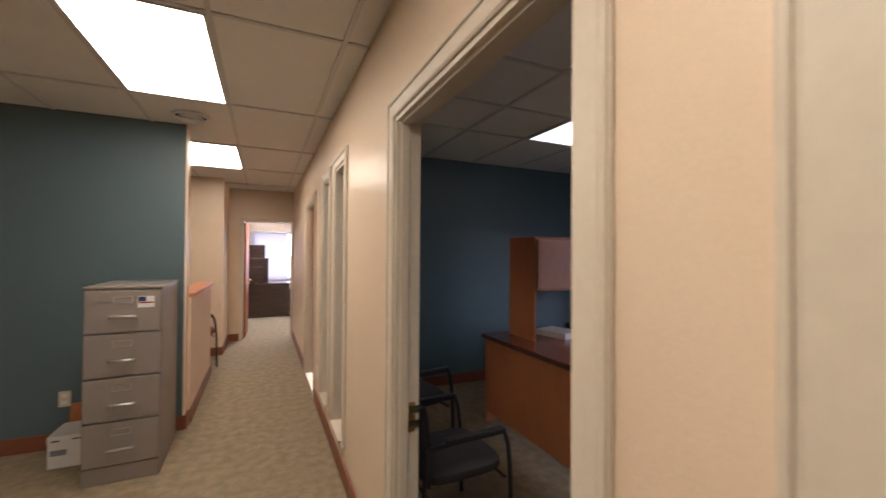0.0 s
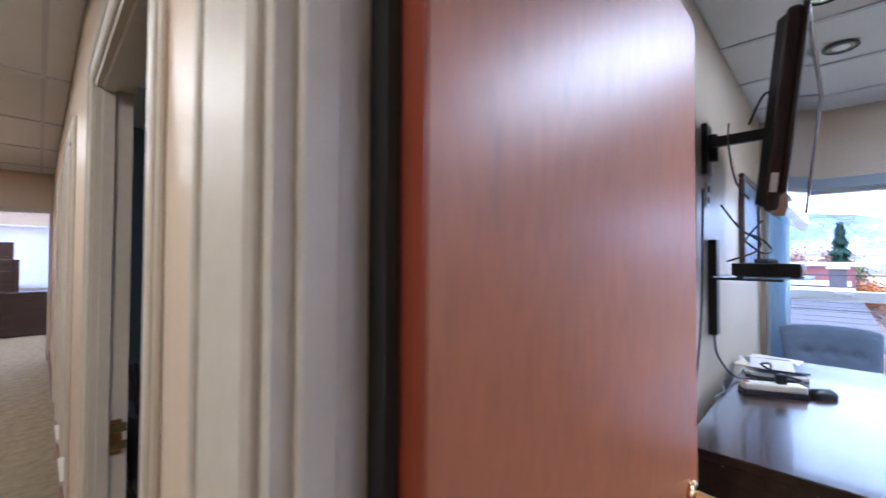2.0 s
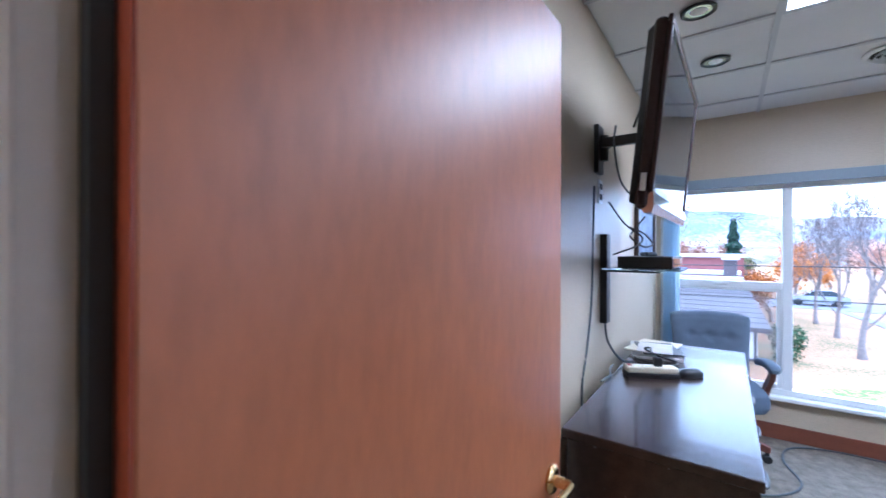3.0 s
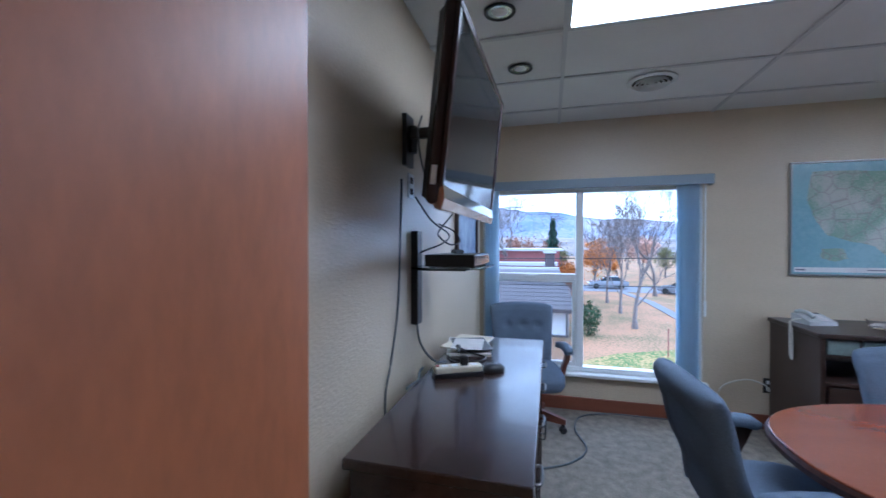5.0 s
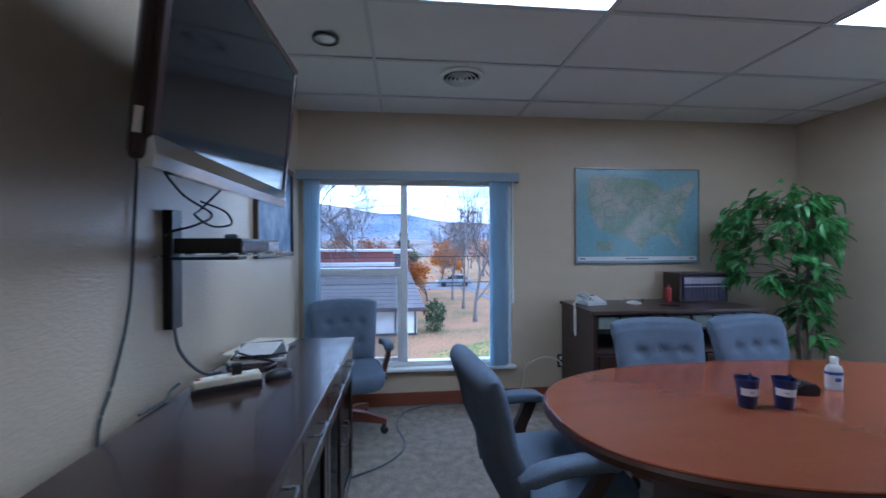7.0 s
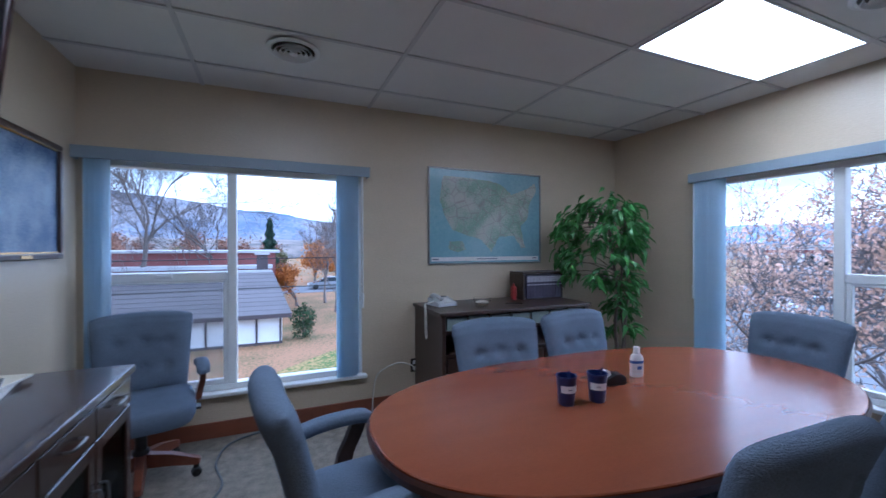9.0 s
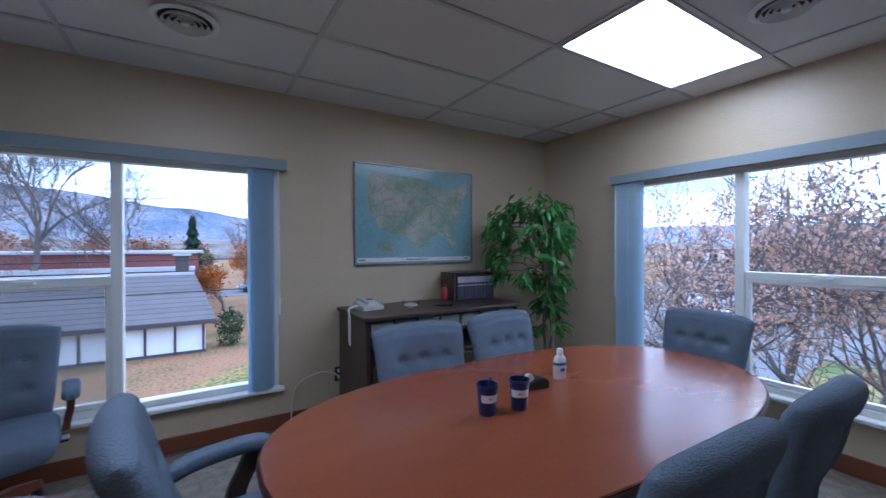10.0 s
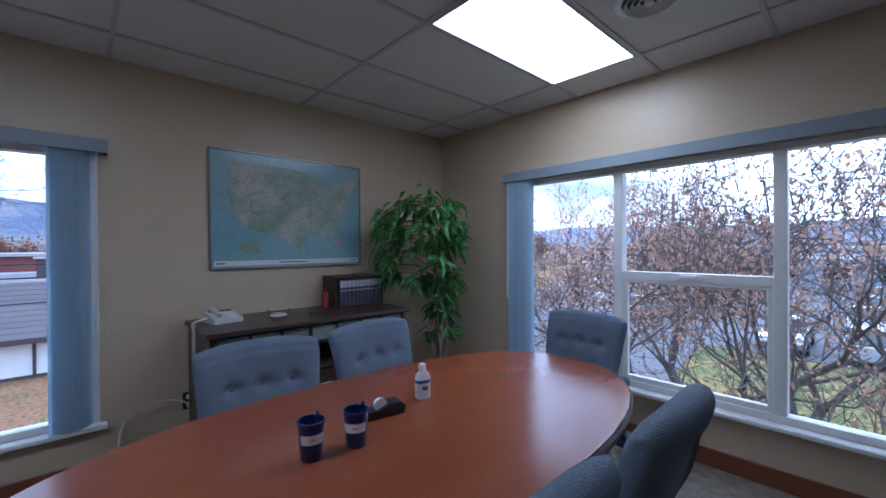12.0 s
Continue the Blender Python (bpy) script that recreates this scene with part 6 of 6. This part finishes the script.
# ---- trees ----
def tree(label, base, height, seed, leaf_mat=None, n_leaf=0, leaf=0.09, spread=0.55, forks=3, levels=5, trunk_r=None, bark=None, lean=(0, 0), clear_bole=0.28, twist=0.35, stems=1, north=1e9, thin=0.0):
    """A tapered trunk with forking limbs and twigs; a crown of small single leaves where it has any."""
    rnd = random.Random(seed)
    t = thing("tree", label, "tree", pose(*base))
    r0 = trunk_r or height * 0.018
    mesh_v, mesh_f = {0: [], 1: []}, {0: [], 1: []}
    tips = []

    def limb(p, d, length, r, lev):
        if base[1] + p.y > north:
            return
        which = 0 if lev == 0 else 1
        steps = 5 if lev < 2 else 3
        pts, dirs = [p.copy()], d.copy()
        for i in range(steps):
            dirs = (dirs + Vector([rnd.gauss(0, twist * 0.35) for _ in range(3)]) + Vector((0, 0, 0.06 if lev else 0.0))).normalized()
            if base[1] + pts[-1].y + dirs.y * length / steps > north:
                dirs = Vector((dirs.x, -abs(dirs.y), dirs.z)).normalized()
            pts.append(pts[-1] + dirs * length / steps)
        seg = 8 if lev == 0 else (5 if lev < 3 else 3)
        V, Fc = mesh_v[which], mesh_f[which]
        end = r * (0.62 if lev < levels else 0.3)
        start = len(V)
        for i, q in enumerate(pts):
            dd = (pts[min(i + 1, steps)] - pts[max(i - 1, 0)]).normalized()
            a = dd.cross(Vector((0.3, 0.2, 1)) if abs(dd.z) < 0.9 else Vector((1, 0, 0))).normalized()
            b = dd.cross(a)
            rr = max(thin, (r + (end - r) * i / steps) * (1.5 if lev == 0 and i == 0 else 1))
            V.extend([q + a * rr * math.cos(6.2832 * k / seg) + b * rr * math.sin(6.2832 * k / seg) for k in range(seg)])
        for i in range(steps):
            for k in range(seg):
                o, k2 = start + i * seg, (k + 1) % seg
                Fc.append((o + k, o + k2, o + seg + k2, o + seg + k))
        if lev >= levels - 3:
            tips.extend(pts[1:])
        if lev < levels:
            for j in range(forks + (1 if lev == 0 else 0)):
                at = pts[-1] if j < 2 else pts[rnd.randint(max(1, steps // 2), steps)]
                side = Vector([rnd.gauss(0, 1) for _ in range(3)])
                side = (side - side.dot(dirs) * dirs).normalized()
                nd = (dirs + side * spread * rnd.uniform(0.6, 1.5)).normalized()
                limb(at, nd, length * rnd.uniform(0.55, 0.82), end * rnd.uniform(0.6, 0.85), lev + 1)

    for s in range(stems):
        ang = 6.28 * s / stems + seed
        d = Vector((lean[0] + (0.42 * math.cos(ang) if stems > 1 else 0), lean[1] + (0.42 * math.sin(ang) if stems > 1 else 0), 1)).normalized()
        limb(Vector((0.1 * math.cos(ang), 0.1 * math.sin(ang), 0)) if stems > 1 else Vector(), d, height * clear_bole, r0, 0)
    for which, name in ((0, "trunk"), (1, "limbs")):
        me = bpy.data.meshes.new(name)
        me.from_pydata(mesh_v[which], [], mesh_f[which])
        me.materials.append(bark or M_GREYBARK)
        for p in me.polygons:
            p.use_smooth = True
        part(name, me, None, t)
    if leaf_mat:
        V, Fc = [], []
        for i in range(n_leaf):
            p = rnd.choice(tips) + Vector([rnd.gauss(0, leaf * 1.2) for _ in range(3)])
            if base[1] + p.y > north + 0.1:
                continue
            q = Euler((rnd.uniform(0, 6.3), rnd.uniform(0, 6.3), rnd.uniform(0, 6.3))).to_matrix()
            s = leaf * rnd.uniform(0.6, 1.2)
            o = len(V)
            V.extend([p + q @ Vector(c) * s for c in ((-0.5, 0, 0), (-0.1, 0.32, 0.08), (0.5, 0, 0.0), (-0.1, -0.32, 0.08))])
            Fc.extend([(o, o + 1, o + 2), (o, o + 2, o + 3)])
        me = bpy.data.meshes.new("leaves")
        me.from_pydata(V, [], Fc)
        me.materials.append(leaf_mat)
        tagged(part("leaves", me, None, t), kind="stuff")
    return t


OAK = "oak holding dry brown leaves outside the window"
tree("multi-stemmed " + OAK, (3.3, -10.4, G), 17.0, 21, M_OAKLEAF, 11500, 0.078, 0.66, 3, 6, 0.125, M_OAKBARK, clear_bole=0.15, stems=4, north=-7.0, thin=0.006)
tree("leaning " + OAK, (6.2, -11.4, G), 14.0, 4, M_OAKLEAF, 6500, 0.078, 0.62, 3, 5, 0.10, M_OAKBARK, clear_bole=0.17, stems=2, north=-7.0, thin=0.006)
tree("spreading " + OAK, (0.7, -10.2, G), 16.0, 33, M_OAKLEAF, 8500, 0.078, 0.66, 3, 6, 0.12, M_OAKBARK, lean=(0.2, 0.05), clear_bole=0.15, stems=3, north=-7.0, thin=0.006)
BARE = "bare grey autumn tree behind the low house"
tree("wide " + BARE, (31.5, 7.6, G), 23, 8, None, 0, 0.1, 0.5, 4, 6, 0.2, clear_bole=0.24, stems=2, twist=0.5, thin=0.006)
tree(BARE, (35, 1.6, G), 20, 12, None, 0, 0.1, 0.5, 4, 6, 0.17, clear_bole=0.26, twist=0.5, thin=0.006)
tree(BARE, (34, 15, G), 22, 17, None, 0, 0.1, 0.5, 4, 6, 0.19, clear_bole=0.24, stems=2, twist=0.5, thin=0.006)
M_RUSSET = mat("russet thin foliage", (0.20, 0.10, 0.065), 0.8, 0.3, 3.0, island=0.4)
LAWN = "nearly bare tree on the leaf-strewn lawn"
tree(LAWN, (26.9, -5.45, G), 9.6, 41, M_RUSSET, 260, 0.08, 0.42, 4, 5, 0.13, clear_bole=0.34, thin=0.006)
tree(LAWN, (32.5, -5.5, G), 9.4, 42, M_RUSSET, 400, 0.09, 0.42, 4, 5, 0.11, clear_bole=0.34, thin=0.006)
tree(LAWN, (37.8, -5.3, G), 9.8, 43, M_RUSSET, 600, 0.10, 0.45, 4, 5, 0.11, clear_bole=0.3, thin=0.006)
tree(LAWN, (44, -10.5, G), 12, 44, M_RUSSET, 900, 0.16, 0.5, 3, 5, 0.17, clear_bole=0.3)
tree("orange-leaved autumn tree beside the house", (37, -2.9, G), 5.2, 45, M_ORANGELEAF, 2600, 0.20, 0.55, 3, 4, 0.12, clear_bole=0.26)
tree("orange-leaved autumn tree down the street", (60, -6.5, G), 8.0, 46, M_ORANGELEAF, 2600, 0.32, 0.55, 3, 4, 0.16, clear_bole=0.26)
tree("yellow-brown autumn tree down the street", (66, -14.0, G), 9.0, 47, M_OAKLEAF, 2400, 0.36, 0.55, 3, 4, 0.16, clear_bole=0.26)
for i, (x, y, h) in enumerate(((70, 4, 9), (78, 12, 10), (74, 22, 10), (66, 30, 11), (84, -2, 9), (90, -16, 9), (30, -85, 9), (52, -78, 10), (14, -95, 9), (-14, -92, 10))):
    tree("thin brownish autumn tree far off", (x, y, G), h, 60 + i, M_RUSSET, 1500, 0.42, 0.55, 3, 4, 0.18, clear_bole=0.26)

M_OLIVE = mat("thin olive foliage", (0.16, 0.15, 0.06), 0.8, 0.3, 3.0, island=0.4)
for i, (x, y, h, m) in enumerate(((52, 4, 7, M_RUSSET), (55, 9, 8, M_OLIVE), (57, 1, 7, M_RUSSET), (62, -2, 8, M_OLIVE), (57, 16, 8, M_RUSSET), (64, 10, 9, M_RUSSET), (64, -10, 7, M_ORANGELEAF), (70, -18, 8, M_OLIVE), (76, -8, 8, M_RUSSET), (72, -26, 8, M_RUSSET), (50, -1, 6, M_RUSSET), (80, 5, 9, M_OLIVE), (60, -21, 7, M_RUSSET), (85, 20, 10, M_RUSSET))):
    tree("thin hazy autumn tree across the road", (x, y, G), h, 80 + i, m, 2200, 0.26, 0.6, 3, 4, 0.14, clear_bole=0.22)

t = thing("conifer", "tall dark green conifer behind the house", "tree", pose(46, -0.75, G))
rnd = random.Random(3)
part("trunk", tube(bmesh.new(), [(0, 0, 0), (0.05, 0, 3.5), (0, 0.05, 7.6)], 0.2, 0.03), M_BARK, t)
V, Fc = [], []
for i in range(5200):
    s = rnd.random() ** 0.8
    z = 0.9 + 7.1 * s
    a, r = rnd.uniform(0, 6.283), (1.55 * (1 - s) + 0.08) * (0.45 + 0.55 * math.sqrt(rnd.random())) * (0.75 + 0.25 * math.sin(z * 7.0))
    p = Vector((r * math.cos(a), r * math.sin(a), z - 0.18 * r))
    q = Euler((rnd.uniform(-0.6, 0.6), rnd.uniform(0.1, 0.7), a)).to_matrix()
    o, k = len(V), rnd.uniform(0.2, 0.42)
    V.extend([p + q @ Vector(c) * k for c in ((-0.4, 0, 0), (0.1, 0.16, 0.03), (0.7, 0, -0.1), (0.1, -0.16, 0.03))])
    Fc.append((o, o + 1, o + 2, o + 3))
me = bpy.data.meshes.new("needles")
me.from_pydata(V, [], Fc)
me.materials.append(M_CONIFER)
tagged(part("needles", me, None, t), kind="stuff")


def shrub(x, y, r, h, seed):
    t = thing("shrub", "dense dark green shrub beside the house wall", "shrub", pose(x, y, G))
    rnd = random.Random(seed)
    for k in range(4):
        part("stem", tube(bmesh.new(), [(0, 0, 0), (r * 0.4 * math.cos(k * 1.6), r * 0.4 * math.sin(k * 1.6), h * 0.7)], 0.03, 0.01, 5), M_BARK, t)
    V, Fc = [], []
    for i in range(1500):
        d = Vector([rnd.gauss(0, 1) for _ in range(3)]).normalized() * rnd.uniform(0.65, 1.0)
        lump = 1 + 0.18 * math.sin(d.x * 5 + seed) + 0.14 * math.sin(d.z * 6)
        p = Vector((d.x * r * lump, d.y * r * lump, h * 0.5 + d.z * h * 0.5 * lump))
        q = Euler((rnd.uniform(0, 6), rnd.uniform(0, 6), 0)).to_matrix()
        o = len(V)
        V.extend([p + q @ Vector(c) * 0.13 for c in ((-0.5, 0, 0), (0, 0.35, 0), (0.5, 0, 0), (0, -0.35, 0))])
        Fc.append((o, o + 1, o + 2, o + 3))
    me = bpy.data.meshes.new("foliage")
    me.from_pydata(V, [], Fc)
    me.materials.append(M_SHRUB)
    tagged(part("foliage", me, None, t), kind="stuff")


shrub(24.2, -2.55, 0.62, 1.9, 1), shrub(22.7, 4.9, 0.5, 1.0, 2)

# ---- buildings ----
hs = thing("house", "low house with a steep weathered shingle roof and white panels", "house", pose(23.4, 0, G))
Y0, Y1 = -1.75, 15.0
part("wall", boxes((0.0, 5.8, Y0 + 0.3, Y1, 0, 1.75)), M_STUCCO, hs, "white stucco wall")
part("footing", boxes((-0.05, 0.0, Y0 + 0.3, Y1, 0, 0.12)), M_POST, hs)
for i in range(15):
    y = Y0 + 0.34 + 1.12 * i
    part("post", boxes((-0.06, -0.001, y, y + 0.10, 0.12, 1.5)), M_POST, hs)
part("fascia", boxes((-0.62, -0.56, Y0 - 0.15, Y1 + 0.2, 1.42, 1.62)), M_POST, hs, "dark timber fascia")
for i in range(11):
    f0, f1 = i / 11, (i + 1.12) / 11
    xa, xb, za, zb = -0.6 + 3.3 * f0, -0.6 + 3.3 * f1, 1.60 + 2.0 * f0, 1.60 + 2.0 * f1
    ya, yb = Y0 - 0.15 + 0.9 * f0, Y0 - 0.15 + 0.9 * f1
    bm = loft(bmesh.new(), [[(xa, y0, za + 0.035), (xb, y1, zb + 0.01), (xb, y1, zb - 0.03), (xa, y0, za - 0.02)] for y0, y1 in ((ya, yb), (Y1, Y1))])
    part("shingle_course", bm, M_SHINGLE, hs)
part("ridge_cap", boxes((2.6, 3.0, Y0 + 0.75, Y1, 3.56, 3.68)), M_FLATROOF, hs)
part("back_roof", loft(bmesh.new(), [[(2.7, y, 3.6), (6.4, y, 1.6), (2.7, y, 1.6)] for y in (Y0 + 0.75, Y1)]), M_SHINGLE, hs)
part("gable", loft(bmesh.new(), [[(-0.5, Y0 - 0.05, 1.58), (2.68, Y0 + 0.80, 3.5), (2.68, Y0 + 0.85, 1.58)], [(-0.5, Y0 + 0.3, 1.58), (2.68, Y0 + 0.9, 3.5), (2.68, Y0 + 0.95, 1.58)]]), M_POST, hs)
ch = part("chimney", boxes((3.1, 3.8, -0.75, -0.15, 3.0, 4.55), bevel=0.03), M_POST, hs, "dark brick chimney")
part("chimney_cap", boxes((3.0, 3.9, -0.85, -0.05, 4.55, 4.65)), M_FLATROOF, ch)
b2 = thing("building", "flat-roofed building with a dull red upper wall", "building", pose(33, 0, G))
part("wall", boxes((0, 12, -1.2, 13, 0, 4.6)), M_BRICKRED, b2)
part("roof", boxes((-0.3, 12.3, -1.5, 13.3, 4.6, 4.75)), M_FLATROOF, b2, "pale gravel roof edge")
part("lower_roof", boxes((-2.5, 0.0, -1.0, 13, 3.55, 3.75)), M_FLATROOF, b2, "pale lower roof")
for i in range(6):
    part("window", boxes((-0.05, 0.0, 0.2 + 2.1 * i, 1.4 + 2.1 * i, 1.0, 2.4)), M_CARGLASS, b2)


def shed(x, y, rz, w, d, h, wall, label):
    b = thing("building", label, "building", pose(x, y, G, 0, 0, rz), group="far town buildings")
    part("wall", boxes((-w / 2, w / 2, -d / 2, d / 2, 0, h)), wall, b)
    part("roof", boxes((-w / 2 - 0.3, w / 2 + 0.3, -d / 2 - 0.3, d / 2 + 0.3, h, h + 0.35)), M_FLATROOF, b)
    n = int(w / 4)
    for i in range(n):
        a = -w / 2 + (i + 0.25) * w / n
        part("window", boxes((a, a + w / n * 0.5, d / 2, d / 2 + 0.06, 1.0, h * 0.68)), M_CARGLASS, b)
    part("sign_band", boxes((-w / 2, w / 2, d / 2 + 0.001, d / 2 + 0.12, h * 0.78, h * 0.93)), M_BRICKRED if wall is M_STUCCO else M_STUCCO, b)
    return b


M_TAN = mat("tan masonry", (0.34, 0.26, 0.20), 0.8, 0.12, 0.8)
M_SLATE = mat("grey metal cladding", (0.22, 0.25, 0.29), 0.6, 0.1, 0.8)
shed(-6, -70, 4, 34, 12, 4.2, M_SLATE, "long grey flat-roofed shop beyond the car park")
shed(34, -105, -18, 40, 14, 4.6, M_STUCCO, "white flat-roofed shop down the street")
shed(70, -88, -30, 30, 14, 4.2, M_TAN, "tan flat-roofed shop down the street")
shed(5, -118, 0, 36, 14, 5.0, M_BRICKRED, "red-walled store far beyond the car park")
shed(-40, -92, 10, 30, 14, 5.0, M_STUCCO, "white store far beyond the car park")
shed(92, -50, -60, 30, 12, 4.4, M_STUCCO, "white low building across the road")

# ---- parked cars ----
M_CARPAINT = mat("car paint", (0.32, 0.33, 0.36), 0.25, 0.05, 2.0, coat=0.6, island=0.8)
def car():
    c = thing("car", "parked saloon car in the car park", "car", group="parked cars")
    prof = ((-2.15, 0.35, 0.62), (-2.1, 0.28, 0.85), (-1.4, 0.25, 0.93), (1.0, 0.25, 0.90), (1.95, 0.28, 0.76), (2.15, 0.35, 0.58))
    part("body", loft(bmesh.new(), [[(x, -0.86, z0), (x, 0.86, z0), (x, 0.88, (z0 + z1) / 2), (x, 0.80, z1), (x, -0.80, z1), (x, -0.88, (z0 + z1) / 2)] for x, z0, z1 in prof]), M_CARPAINT, c, "glossy painted body")
    part("cabin", loft(bmesh.new(), [[(x, -w, z), (x, w, z), (x, w * 0.86, z2), (x, -w * 0.86, z2)] for x, w, z, z2 in ((-1.75, 0.76, 0.9, 0.93), (-1.05, 0.76, 0.9, 1.38), (0.15, 0.76, 0.9, 1.40), (1.0, 0.76, 0.88, 0.92))]), M_CARGLASS, c, "dark glazed cabin")
    part("roof", boxes((-1.0, 0.12, -0.64, 0.64, 1.385, 1.425), bevel=0.015), M_CARPAINT, c)
    for x in (-1.35, 1.35):
        for y in (-0.82, 0.82):
            bm = turned(bmesh.new(), [(0.2, -0.1), (0.31, -0.1), (0.31, 0.1), (0.2, 0.1)], 18)
            bm.transform(pose(x, y, 0.31, 90))
            w = part("wheel", bm, M_TYRE, c)
            bm = turned(bmesh.new(), [(0.0, -0.09), (0.2, -0.09), (0.2, 0.09), (0.0, 0.09)], 14)
            bm.transform(pose(x, y, 0.31, 90))
            part("rim", bm, M_STEEL, w)
    for y in (-0.6, 0.6):
        part("headlight", boxes((2.05, 2.17, y - 0.16, y + 0.16, 0.56, 0.66)), M_WHITE, c)
        part("tail_light", boxes((-2.17, -2.1, y - 0.16, y + 0.16, 0.62, 0.76)), M_RED, c)
    return c


random.seed(9)
first = car()
first.matrix_basis = pose(1.5, -33.5, G + 0.03, 0, 0, 88)
for i, (x, y) in enumerate([(4.2 - 2.7 * k, -26.5) for k in range(5)] + [(-1.3 - 2.8 * k, -33.5) for k in range(7)] + [(1.2 - 2.8 * k, -40.5) for k in range(8)] + [(0.6 - 2.8 * k, -48.5) for k in range(7)]):
    copy_thing(first, pose(x + random.uniform(-0.2, 0.2), y + random.uniform(-0.4, 0.4), G + 0.03, 0, 0, random.choice((88, 91, -90, -88))))
for x, y, rz in ((16.5, -36, 66), (24, -50, 66), (12, -31, 246), (50.5, -7, 90), (46, -13.5, 60)):
    copy_thing(first, pose(x, y, G + 0.03, 0, 0, rz))

# ---- cables over the lawn ----
for z in (1.04, 0.31):
    t = thing("power_line", "black overhead cable crossing the view", "cable", pose(12, 0, z))
    part("wire", tube(bmesh.new(), [(0, 34 - 4 * i, 0.05 - 0.012 * (34 - 4 * i) * 0.6 + 0.0006 * (i - 8) ** 2) for i in range(18)], 0.014, None, 6), M_BLACK, t)
t = thing("utility_pole", "distant wooden utility pole", "pole", pose(12, 36, G))
part("post", tube(bmesh.new(), [(0, 0, 0), (0, 0, 9)], 0.16, 0.11, 10), M_BARK, t)
part("cross_arm", boxes((-0.06, 0.06, -1.1, 1.1, 8.2, 8.32)), M_BARK, t)
t = thing("utility_pole", "distant wooden utility pole", "pole", pose(12, -36, G))
part("post", tube(bmesh.new(), [(0, 0, 0), (0, 0, 9)], 0.16, 0.11, 10), M_BARK, t)
part("cross_arm", boxes((-0.06, 0.06, -1.1, 1.1, 8.2, 8.32)), M_BARK, t)
t = thing("garden_stake", "thin rusty stake in the grass", "stake", pose(20.5, -5.6, G))
part("rod", tube(bmesh.new(), [(0, 0, 0), (0, 0, 1.3)], 0.025), M_BRICKRED, t)
